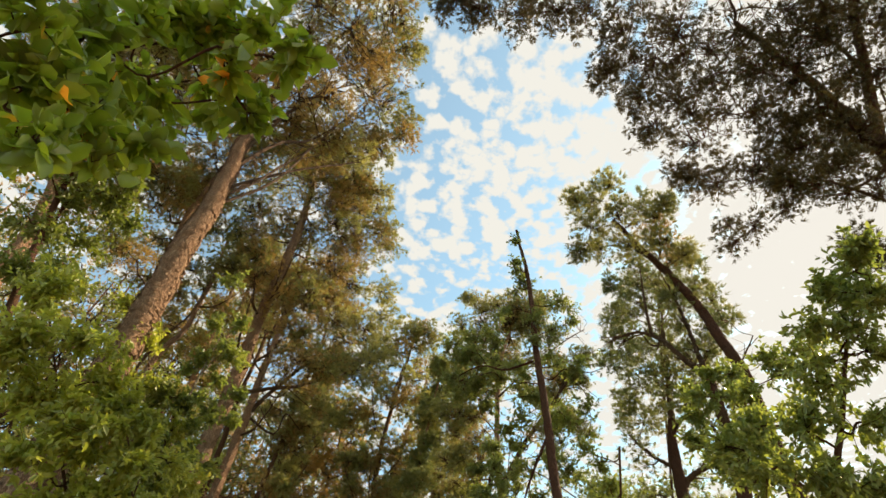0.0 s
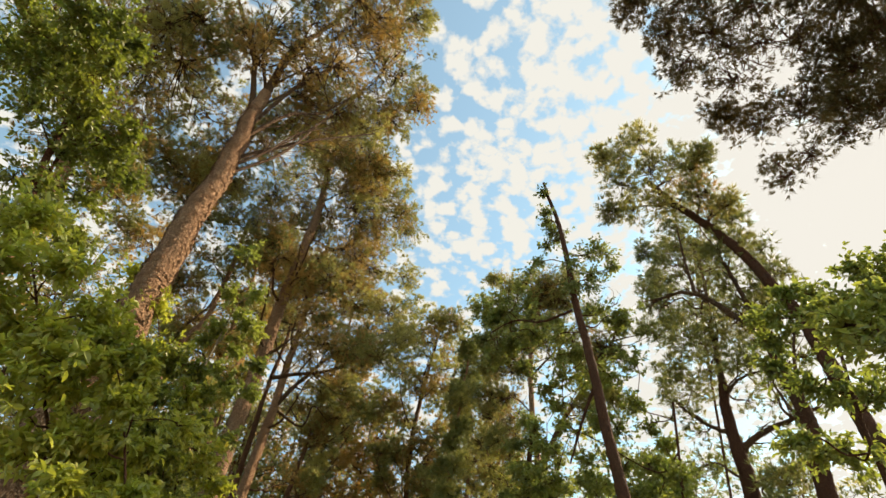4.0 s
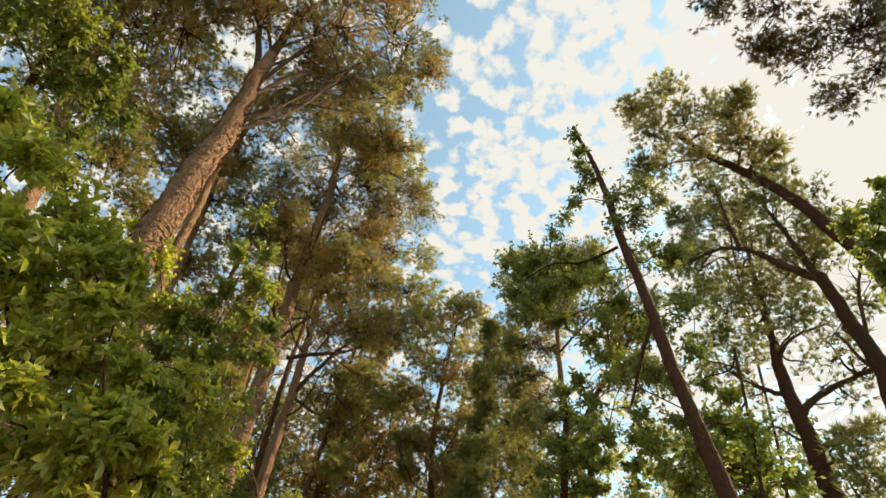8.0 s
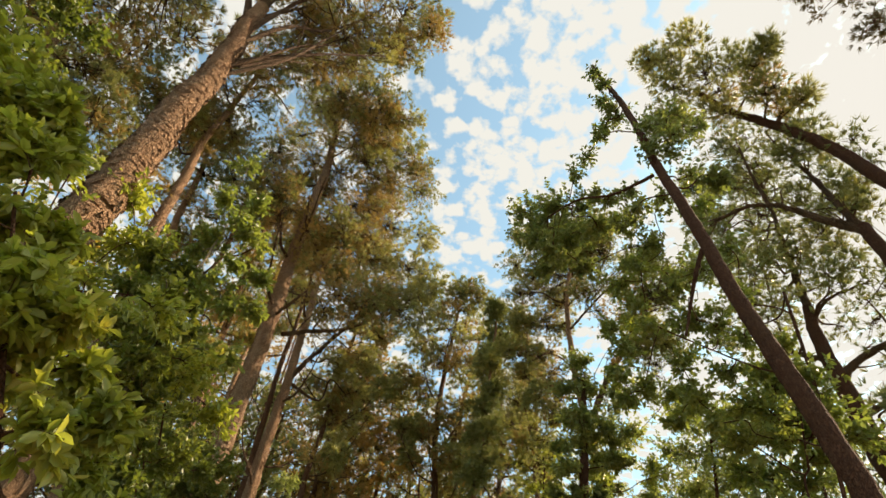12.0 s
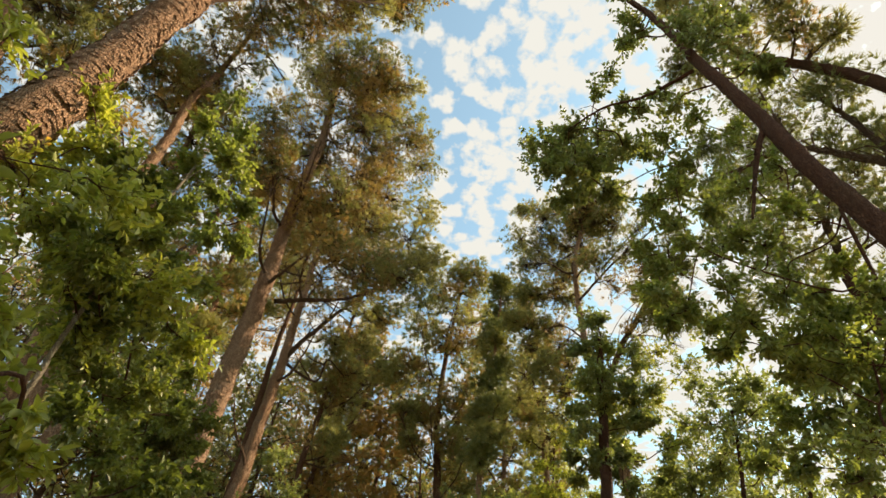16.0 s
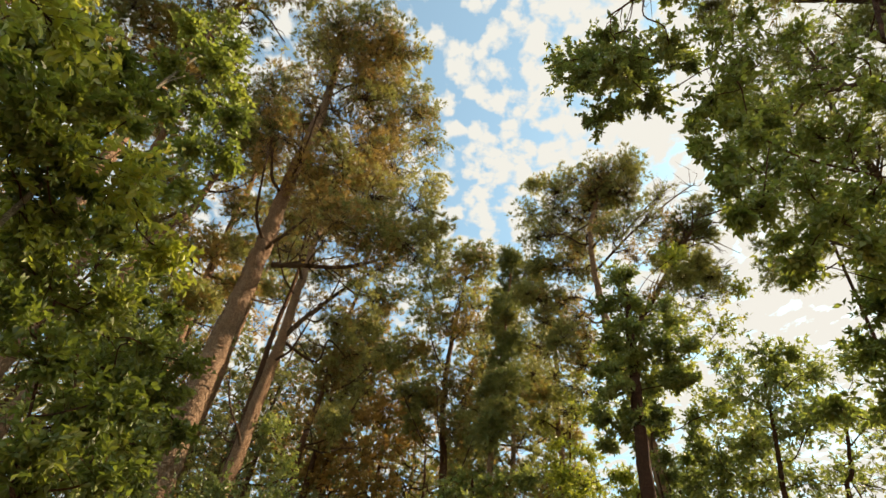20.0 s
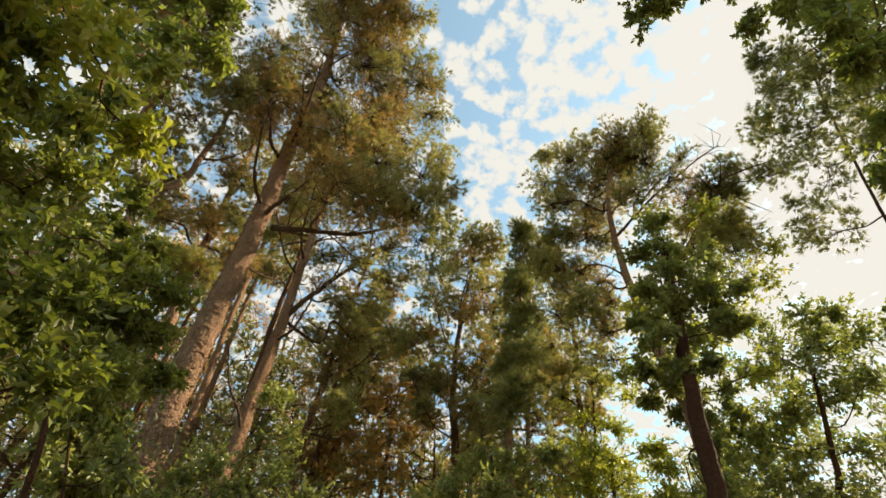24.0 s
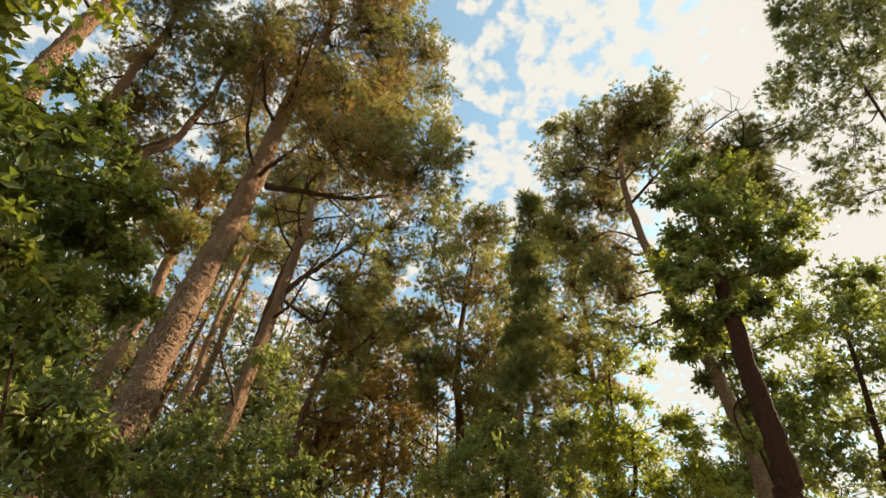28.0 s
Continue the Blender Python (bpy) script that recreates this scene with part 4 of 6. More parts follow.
bare_limb(tree, .02, [(4.8, 15.64, 12.96), (5.44, 15.4, 13.96), (5.81, 15.27, 14.92)])
bare_limb(tree, .02, [(3.54, 16.1, 11.2), (4.17, 15.86, 11.01), (4.74, 15.66, 10.43)])
bare_limb(tree, .02, [(3.46, 16.12, 13.84), (3.95, 15.95, 15.34), (4.51, 15.74, 16.34)])
bare_limb(tree, .03, [(2.56, 16.48, 11.35), (1.96, 16.81, 12.25), (1.15, 17.26, 12.16)])
bare_limb(tree, .02, [(4.53, 15.39, 12.45), (4.88, 15.2, 11.63), (5.31, 14.96, 11.45)])
crown(tree, [(4.26, 15.84, 17.68, 0.47), (3.29, 15.64, 16.77, 0.45), (2.66, 16.08, 17.39, 0.43), (3.45, 16.98, 18.07, 0.58), (3.69, 15.89, 16.21, 0.47), (4.39, 15.62, 16.62, 0.31), (2.06, 16.7, 17.63, 0.41), (2.12, 16.67, 16.18, 0.49), (1.44, 17.06, 18.6, 0.24), (1.18, 17.42, 17.18, 0.42), (1.19, 16.59, 14.69, 0.42)])
crown(tree, [(2.41, 17.11, 15.47, 0.48), (3.25, 17.05, 16.35, 0.5), (4.3, 16.23, 16.37, 0.38), (3.15, 15.59, 13.87, 0.35), (1.64, 16.82, 13.55, 0.4), (1.03, 16.78, 13.53, 0.28), (0.63, 16.76, 12.37, 0.29), (1.24, 17.31, 12.7, 0.33), (2.42, 17.04, 13.5, 0.34), (1.73, 17.58, 12.77, 0.3), (4.01, 15.02, 16.48, 0.33)])
crown(tree, [(1.27, 16.5, 10.43, 0.3), (1.76, 16.93, 10.14, 0.3), (0.73, 17.02, 10.64, -0.31), (1.21, 17.58, 10.09, -0.31), (1.76, 16.95, 9.16, -0.23), (1.29, 17.34, 8.89, -0.26), (1.12, 17.42, 11.91, 0.32), (1.05, 17.45, 10.7, -0.3), (1.85, 16.94, 11.1, 0.29), (1.49, 17.05, 9.41, -0.26), (0.68, 18.02, 10.52, -0.27), (3.73, 16.7, 16.78, 0.43), (3.05, 17.12, 17.44, 0.49), (1.75, 16.93, 15.89, 0.42), (2.63, 17.31, 14.98, 0.4), (3.79, 16.63, 17.42, 0.41)])
crown(tree, [(3.94, 15.16, 13.76, -0.28), (4.7, 15.27, 15.05, -0.25), (4.22, 16.25, 14.51, -0.31), (5.25, 15.62, 11.35, -0.25), (4.34, 15.02, 10.53, -0.23), (5.65, 15.21, 14.18, 0.26), (5, 15.25, 13.4, 0.25), (5.41, 15.26, 13.09, 0.19), (4.92, 15.91, 13.42, 0.29), (4.43, 14.77, 11.31, 0.19), (4.54, 16.13, 13, 0.26), (4.93, 15.27, 11.39, 0.2), (3.97, 14.93, 10.93, 0.23)])
tree = leafy_tree((2, 7.14, -0.05), .1, .028, [(2, 7.14, -0.05), (1.98, 7.16, 3.16), (1.97, 7.16, 3.56), (1.95, 7.17, 4.23), (1.91, 7.2, 5.05), (1.9, 7.2, 6.13), (1.83, 7.24, 7.45), (1.83, 7.24, 8.64), (1.79, 7.26, 10), (1.68, 7.24, 11.2)],
    "leaning dark-barked broadleaf tree with glossy leaves", leaf=LEAF_DEEP, fill=0.2, per=24, leaf_size=0.068)
bare_limb(tree, .024, [(1.79, 7.26, 7.42), (1.33, 7.52, 7.38), (0.92, 7.75, 7.59), (0.52, 7.97, 7.5)])
bare_limb(tree, .03, [(1.9, 7.2, 5.96), (1.67, 7.33, 5.48), (1.45, 7.45, 4.91)])
crown(tree, [(0.39, 9.04, 9.11, 0.29), (0.88, 9.04, 9.36, 0.34), (1.38, 9.02, 9.21, 0.33), (0.49, 8.78, 8.03, 0.32), (0.92, 8.64, 7.88, 0.36), (1.34, 8.43, 7.91, 0.27), (1.13, 8.91, 7.57, 0.29), (0.71, 9.32, 7.99, 0.27), (0.69, 8.91, 8.63, 0.22), (0.99, 8.92, 8.63, 0.24), (1.25, 8.94, 8.36, 0.23), (0.65, 8.57, 7.54, 0.21), (0.58, 9.19, 8.88, 0.21), (1.01, 9.23, 8.18, 0.21)])
crown(tree, [(1.65, 7.22, 10.78, -0.13), (1.68, 7.38, 9.96, -0.18), (1.89, 7.53, 9.67, -0.19), (1.38, 7.35, 8.67, -0.14), (1.32, 7.87, 9, -0.17), (1.09, 8.01, 8.68, -0.15), (1.86, 7.03, 8.28, -0.2), (2.35, 7.04, 8.75, -0.21), (2.14, 6.99, 7.98, -0.21), (2.53, 7.01, 8.24, -0.16), (1.77, 7.03, 7.69, -0.15), (1.56, 7.03, 9.79, -0.13), (1.73, 7.4, 9.68, -0.17), (2.26, 7.28, 8.87, -0.23), (2.52, 7.1, 8.7, -0.21), (2.12, 7.25, 8.02, -0.23), (2.21, 7.23, 7.36, -0.21), (2.46, 7.18, 7.16, 0.15), (1.55, 7.49, 7.03, -0.18), (1.64, 7.62, 9.5, -0.15), (1.55, 7.56, 7.49, -0.13), (1.38, 7.8, 7.68, -0.13)])
crown(tree, [(1.21, 7.85, 7.81, -0.13)])
crown(tree, [(2.2, 9.03, 7.9, 0.24), (2.14, 9.66, 8.41, 0.18), (2.61, 9.28, 7.57, 0.2)])
tree = leafy_tree((2.73, 9.5, -0.05), .02, .02, [(2.73, 9.5, -0.05), (2.92, 9.33, 3.1), (3.19, 9.07, 4.23), (3.42, 8.86, 5.48), (3.61, 8.69, 6.76)],
    "broadleaf tree with dense shaded foliage", leaf=LEAF_BRIGHT, leaf_size=0.075, fill=0, per=11)
crown(tree, [(1.86, 8.33, 7.92, 0.26), (1.8, 8.54, 7.1, 0.27), (1.53, 8.73, 6.93, 0.2), (1.28, 8.89, 6.25, 0.16), (1.42, 8.82, 5.91, 0.21), (1.3, 9.02, 5.31, 0.09), (1.67, 8.75, 6.62, 0.19), (2.44, 8.33, 8.41, 0.29), (1.54, 9.01, 5.47, 0.19), (1.75, 8.77, 6.28, 0.19), (1.22, 8.83, 5.5, 0.14)])
crown(tree, [(3.69, 10.02, 7.1, 0.22), (3.2, 9.33, 6, 0.21), (3.09, 9.38, 5.41, 0.21), (3.02, 9.31, 4.97, 0.18)])
crown(tree, [(3.04, 8.55, 8.54, 0.35), (2.7, 9.24, 7.77, 0.38), (2.65, 8.68, 7.23, 0.3), (3.06, 8.45, 7.42, 0.3), (2.19, 9.73, 5.9, 0.2), (2.1, 9.05, 5.82, 0.26), (2.62, 8.86, 6.3, 0.3), (2.15, 9.12, 5.39, 0.19), (2.74, 9.19, 5.84, 0.23), (1.99, 9.51, 5.33, 0.13), (2.91, 8.54, 6.6, 0.19), (2.49, 9.45, 6.91, 0.28), (2.41, 8.85, 6.41, 0.25), (2.27, 9.52, 5.67, 0.18), (2.28, 9.19, 5.09, 0.17)])
tree = leafy_tree((1.2, 13.74, -0.05), .16, .05, [(1.2, 13.74, -0.05), (1.31, 13.66, 3.89), (1.34, 13.63, 4.17), (1.44, 13.55, 5), (1.54, 13.47, 6.01), (1.7, 13.36, 7.21), (1.87, 13.22, 8.68)],
    "leafy tree with an ivy-hung trunk beside the pine", leaf=LEAF_DEEP, fill=0.8, per=18)
bare_limb(tree, .025, [(1.44, 13.55, 5), (1.49, 13.52, 5.71), (1.59, 13.44, 6.35)])
crown(tree, [(1.78, 13.14, 9.05, 0.25), (1.91, 13.26, 8.57, 0.33), (1.43, 13.24, 8.41, 0.24), (1.72, 12.86, 7.48, 0.31), (2.45, 13.25, 8.07, 0.31), (1.56, 13.22, 7.17, 0.31), (2.22, 13.34, 7.29, 0.29), (2.43, 12.95, 7.25, 0.23), (1.53, 13.62, 7.93, 0.22), (1.19, 13.32, 6.63, 0.24), (1.93, 13.61, 6.92, 0.28), (2.15, 13.1, 6.67, 0.21)])
crown(tree, [(2.9, 16.22, 7.68, 0.22), (2.73, 15.95, 6.59, 0.21), (2.53, 16.49, 7.53, 0.2), (3, 16.55, 6.19, 0.21), (2.69, 16.63, 6.63, 0.2), (2.75, 16.72, 9.23, 0.25), (2.44, 16.01, 7.89, 0.22), (2.92, 16.84, 7.54, 0.2), (2.7, 16.66, 9.83, 0.22), (2.9, 16.37, 5.4, 0.21), (2.59, 16.6, 5.77, 0.22), (2.42, 15.98, 10.34, 0.17)])
crown(tree, [(1.23, 13.78, 7.36, 0.14), (1.03, 13.62, 6.35, 0.18), (1.52, 13.76, 6.47, 0.2), (1.16, 14.03, 6.15, 0.17), (1.77, 13.24, 6.14, 0.2), (2.37, 13.07, 6.73, 0.17)])
# The trunk's backlit silhouette is put into its dark bark colour.
tree = pine_tree((6.68, 8.84, -0.05), .19, .07, [(6.68, 8.84, -0.05), (6.7, 8.83, 6.8), (6.71, 8.82, 8.02), (6.74, 8.8, 8.86), (6.64, 8.88, 9.88), (6.52, 8.98, 11.06), (6.27, 9.19, 12.5), (5.88, 9.53, 14.11), (5.31, 9.35, 15)],
    "leaning backlit pine with a one-sided crown", fill=0.7, bark=DARK_BARK, twigs=40, per=4, hidden=0.3, twig=1.5)
crown(tree, [(4.83, 8.12, 14.97, 0.33), (4.36, 8.48, 14.65, 0.36), (3.83, 8.41, 14.43, 0.22), (4.2, 8.7, 13.57, 0.4), (5.11, 8.61, 14.26, 0.48), (5.9, 8.6, 14.84, 0.4), (6.02, 8.33, 13.89, 0.31), (6.28, 7.96, 14.05, 0.18), (4.97, 9.95, 14.28, 0.37), (5.45, 9.28, 13.63, 0.38), (4.06, 9.42, 13.44, 0.24), (6.03, 8.64, 13.1, 0.27), (6.53, 8.66, 12.62, 0.23)])
# Dark bark colour stands in for the shade on this backlit trunk.
tree = pine_tree((6.18, 12.13, -0.05), .28, .1, [(6.18, 12.13, -0.05), (6.21, 12.11, 5.73), (6.22, 12.1, 6.31), (6.34, 12.01, 7.7), (6.43, 11.95, 8.84), (6.54, 11.87, 9.56)],
    "backlit pine with crooked dead lower limbs", dead=22, leaf=NEEDLE_COOL, bark=DARK_BARK, twigs=22, per=6, fill=0.7)
bare_limb(tree, .09, [(6.54, 11.87, 9.56), (6.68, 11.77, 10.53), (6.91, 11.61, 11.99), (7.14, 11.44, 13.48)])
bare_limb(tree, .09, [(6.3, 12.04, 7.78), (6.75, 11.72, 8.11), (7.3, 11.32, 8.25), (7.83, 10.95, 8.39)])
bare_limb(tree, .07, [(6.27, 12.06, 7.06), (6.8, 11.68, 7.21), (7.45, 11.22, 7.3)])
bare_limb(tree, .06, [(6.3, 12.05, 8.32), (5.89, 12.34, 8.8), (5.57, 12.56, 9.43)])
bare_limb(tree, .05, [(6.37, 11.99, 9.02), (6.83, 11.67, 9.56), (7.51, 11.18, 9.64)])
crown(tree, [(6.38, 11.46, 13.5, 0.51), (7.19, 11.19, 14.24, 0.52), (7.79, 10.84, 14.88, 0.43), (5.88, 11.79, 12.18, 0.48), (7.39, 12.37, 13.36, 0.59), (7.06, 10.84, 11.98, 0.51), (7.76, 10.61, 11.92, 0.42), (5.71, 11.45, 10.39, 0.48), (6.71, 11.54, 10.87, 0.5), (6.46, 10.82, 9.46, 0.36), (6.97, 12.84, 10.75, 0.44), (5.67, 12.22, 10, 0.35)])
crown(tree, [(7.31, 11.02, 10.35, 0.34), (8.38, 10.49, 12.22, 0.28), (6.46, 10.91, 14.69, 0.36), (6.72, 10.62, 10.49, 0.41), (5.92, 12.92, 12.03, 0.38), (6.21, 12.66, 13.95, 0.38), (7.39, 11.16, 15.73, 0.39), (8.46, 11.15, 13.62, 0.38)])
crown(tree, [(7.14, 11.52, 7.99, -0.34), (8.14, 11.8, 8.77, -0.36), (7.64, 11.86, 9.1, -0.37), (5.7, 12.21, 8.42, -0.32), (5.52, 12.08, 7.53, -0.3), (6.58, 11.29, 6.76, 0.3), (6.37, 11.08, 6.12, 0.32), (7.18, 11.22, 9.19, -0.31), (7.23, 12.26, 9.4, -0.34), (6.62, 12.81, 8.42, -0.25), (7.36, 10.55, 9.22, -0.28), (5.44, 12, 8.85, -0.3)])
# Silhouette against the sky is painted with the dark bark.
tree = pine_tree((6.14, 10.13, -0.05), .22, .1, [(6.14, 10.13, -0.05), (6.31, 9.97, 5.4), (6.55, 9.75, 7.2), (6.58, 9.72, 8.44), (6.61, 9.7, 9.52)],
    "backlit pine with bare upper limbs against bright sky", dead=22, leaf=NEEDLE_COOL, fill=0, bark=DARK_BARK, twigs=24, per=5)
bare_limb(tree, .08, [(6.61, 9.7, 9.52), (6.58, 9.73, 10.13), (6.58, 9.72, 11.2), (6.55, 9.76, 12.64)])
bare_limb(tree, .09, [(6.6, 9.7, 9.41), (6.45, 9.85, 9.76), (6.22, 10.05, 10.37), (6.03, 10.24, 10.92), (5.67, 10.56, 11.41), (5.1, 11.1, 11.56)])
bare_limb(tree, .05, [(5.9, 10.35, 11.16), (5.97, 10.29, 12.3), (6.13, 10.14, 13.79)])
bare_limb(tree, .04, [(6.56, 9.75, 7.67), (6.94, 9.4, 9.01), (7.53, 8.85, 10.06)])
bare_limb(tree, .05, [(6.55, 9.75, 7.2), (6.43, 9.86, 7.51), (6.36, 9.93, 8.21)])
crown(tree, [(6.28, 9.3, 11.72, 0.28), (7.26, 9.67, 12.5, 0.28), (6.88, 9.65, 10.13, 0.24), (7.55, 9.76, 13.72, 0.27), (6.98, 10.48, 8.55, -0.26), (7.18, 9.76, 8.77, -0.24), (7.02, 8.94, 10.56, -0.26), (6.87, 8.75, 11.1, -0.24)])
# The backlit crown's shade is painted into its needle, bark and twig colours.
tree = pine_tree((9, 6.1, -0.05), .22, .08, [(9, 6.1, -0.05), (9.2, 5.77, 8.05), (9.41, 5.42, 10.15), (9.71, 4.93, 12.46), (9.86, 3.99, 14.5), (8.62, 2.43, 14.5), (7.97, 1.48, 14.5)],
    "overhanging backlit pine with sinuous limbs", fill=1.3, grain=0.85, leaf=NEEDLE_BACKLIT, bark=DARK_BARK, twig_bark=DARK_BARK, twigs=52, per=7, hidden=0.4, twig=1.5, dead=20)
bare_limb(tree, .17, [(9.71, 4.93, 12.46), (9.72, 4.91, 14.07), (8.8, 4.37, 14.5), (7.52, 3.72, 14.5), (6.28, 3.12, 14.5)])
bare_limb(tree, .06, [(9.75, 4.86, 13.21), (9.18, 5.8, 12.9), (8.73, 6.54, 13.21), (8.38, 6.85, 14.5)])
bare_limb(tree, .05, [(9.84, 3.99, 14.5), (8.81, 3.41, 14.5), (7.54, 3.01, 14.5)])
bare_limb(tree, .04, [(9.55, 5.19, 11.93), (9.14, 5.87, 12), (8.84, 6.36, 12.45)])
crown(tree, [(3.46, 3.25, 13.49, 0.52), (3.35, 4, 13.12, 0.33), (4.45, 4.05, 13.88, 0.61), (5.17, 4.65, 13.34, 0.61), (4.8, 5.42, 13.5, 0.42), (5.91, 5.62, 13.22, 0.55), (6.47, 6.24, 12.49, 0.49), (7.23, 5.91, 12.73, 0.6), (5.48, 3.88, 12.83, 0.61), (4.49, 3.07, 12.99, 0.64), (6.32, 3.33, 14.38, 0.71), (6.64, 4.65, 13.02, 0.65)])
crown(tree, [(6.73, 5, 10.59, 0.34), (7.67, 4.94, 12.14, 0.5), (7.58, 4.06, 13.44, 0.57), (6.88, 3.04, 13.58, 0.57), (0.31, 2.91, 12.91, 0.4), (1.3, 3.38, 14.43, 0.45), (1.97, 3.06, 13.83, 0.45), (2.7, 2.96, 13.89, 0.48), (-0.29, 2.76, 12.97, 0.3), (4.42, 4.86, 13.82, 0.36), (5.8, 6.29, 12.71, 0.28), (5.95, 6.21, 10.1, -0.21), (6.14, 5.75, 10.09, -0.25), (6.56, 6.73, 11.45, -0.21)])
crown(tree, [(7.41, 4.61, 10.59, 0.39), (8.12, 5.26, 10.81, -0.35), (9.45, 4.98, 12.57, 0.51), (7.91, 4.31, 12.56, 0.49), (9.27, 3.64, 13.45, 0.51), (7.66, 3.03, 13.41, 0.49), (7.54, 5.27, 9.01, 0.3), (8.55, 5.05, 10.66, -0.38), (8.75, 2.65, 14.47, 0.51), (7.68, 5.36, 11.2, -0.33), (7.51, 4.74, 12.54, 0.43), (6.55, 3.62, 13.04, 0.49), (9.27, 3.95, 14.26, 0.54), (6.8, 5.5, 10.44, -0.27), (8.54, 4.44, 12.42, 0.44), (8.64, 2.5, 13.46, 0.43), (7.29, 2.33, 13.22, 0.41)])
# Backlit trunk: its shade is in the bark colour.
tree = pine_tree((7.13, 16.14, -0.05), .04, .03, [(7.13, 16.14, -0.05), (7.37, 15.84, 6.67), (7.63, 15.51, 8.49), (7.88, 15.2, 10.39), (8.19, 14.8, 12.7), (8.56, 14.33, 15.19), (8.75, 13.75, 17)],
    "backlit pine beside bright hazy sky", grain=1.2, leaf=NEEDLE_COOL, fill=0.3, twigs=20, bark=DARK_BARK)
crown(tree, [(7.13, 13.86, 16.08, 0.42), (7.35, 13.89, 15.35, 0.44), (7.58, 15.28, 16.91, 0.34), (7.22, 14.61, 15.1, 0.47), (8.01, 14.9, 14.79, 0.56), (7.17, 15.8, 14.72, 0.37), (8.58, 14.43, 14.68, 0.6), (8.57, 15.73, 14.15, 0.62), (9.34, 14.01, 16.29, 0.55), (8.52, 13.52, 16.75, 0.4), (7.06, 12.79, 15.87, 0.31), (8.44, 12.8, 15.66, 0.39)])
crown(tree, [(7.03, 15.63, 12.43, 0.4), (7.43, 15.59, 11.85, 0.46), (8.33, 15.98, 15.85, 0.46), (6.39, 12.7, 15.67, 0.22)])
tree = leafy_tree((4.86, 17.76, -0.05), .10, .03, [(4.86, 17.76, -0.05), (5.13, 17.53, 5.57), (5.38, 17.31, 6.84), (5.67, 17.06, 8.12), (5.91, 16.85, 9.39)],
    "broadleaf tree in dull green leaf", fill=0.7, leaf=LEAF_DEEP, leaf_size=0.1)
crown(tree, [(5.53, 17.37, 10.55, 0.46), (5.82, 16.3, 9.87, 0.41), (5.11, 16.59, 8.88, 0.51), (6.25, 16.84, 9.38, 0.53), (6.65, 16.14, 9.21, 0.5), (5.2, 18.14, 9.82, 0.46), (6.09, 17.01, 8.34, 0.59), (5.48, 17.56, 8.46, 0.62), (5.09, 18.43, 8.48, 0.5), (5.94, 17.12, 7.17, 0.54), (5.52, 17.99, 7.56, 0.59)])
crown(tree, [(4.25, 17.5, 6.83, 0.46), (3.87, 18.87, 7.06, 0.42), (5.42, 17.29, 6.41, 0.46), (5.97, 15.98, 7.84, 0.41), (4.18, 17.3, 8.03, 0.27), (4.41, 19.14, 8.08, 0.31), (6.37, 16.03, 9.59, 0.35)])
tree = leafy_tree((3.23, 19.82, -0.05), .09, .03, [(3.23, 19.82, -0.05), (3.63, 19.58, 6.05), (3.9, 19.42, 7.06), (4.12, 19.29, 7.98)],
    "dull green broadleaf tree behind the ivy-wrapped pine", fill=1.2, leaf=LEAF_DEEP, leaf_size=0.11)
crown(tree, [(4.38, 19.8, 8.56, 0.44), (4.53, 18.59, 8.35, 0.43), (4.61, 18.23, 7.59, 0.49), (3.65, 19.27, 7.1, 0.46), (4.15, 18.6, 6.77, 0.47), (5.57, 18.42, 8.5, 0.48), (5.03, 18.27, 7.14, 0.51), (4.7, 18.43, 9.41, 0.31), (3.2, 19.6, 7.15, 0.4)])
tree = leafy_tree((6.56, 18.44, -0.05), .10, .03, [(6.56, 18.44, -0.05), (7.07, 18.06, 6.65), (7.42, 17.79, 7.8), (7.82, 17.49, 9.1)],
    "dull green broadleaf tree with sunlit top", fill=0.4, leaf=LEAF_DEEP, leaf_size=0.11)
crown(tree, [(6.19, 18.16, 10.54, 0.55), (6.64, 17.25, 10.1, 0.6), (7.9, 17.93, 10.4, 0.69), (8.4, 17.16, 10.22, 0.66), (9.29, 16.84, 10.53, 0.66), (8.94, 16.13, 9.32, 0.67), (6.47, 18.69, 9.63, 0.69), (6.59, 17.29, 8.66, 0.69), (8.45, 18.29, 9.42, 0.75), (7.9, 16.25, 8.07, 0.63), (5.92, 19.68, 9, 0.57), (6.51, 18.75, 8.25, 0.64), (7.59, 18.45, 8.12, 0.71), (7.58, 16.45, 7.16, 0.59)])
tree = leafy_tree((-3.68, 11.18, -0.05), .03, .01, [(-3.68, 11.18, -0.05), (-3.98, 10.55, 3.29), (-4.25, 10.01, 4), (-4.42, 9.66, 4.68), (-4.54, 9.4, 5.39)],
    "leafy branch tips of an evergreen thicket", leaf=LEAF_DEEP)
crown(tree, [(-4.71, 9.41, 5.72, 0.15), (-4.62, 9.42, 6.13, 0.12), (-4.54, 9.53, 5.33, -0.09), (-4.49, 9.28, 5.64, 0.16), (-4.52, 9.4, 6.31, 0.12), (-4.43, 9.45, 5.54, -0.08)])
tree = leafy_tree((-1.07, 17.99, -0.05), .09, .03, [(-1.07, 17.99, -0.05), (-1.04, 17.98, 5.41), (-1.02, 17.98, 6.45), (-1.01, 17.97, 7.48)],
    "low leafy tree in deep shade", leaf=LEAF_DEEP, fill=1.6)
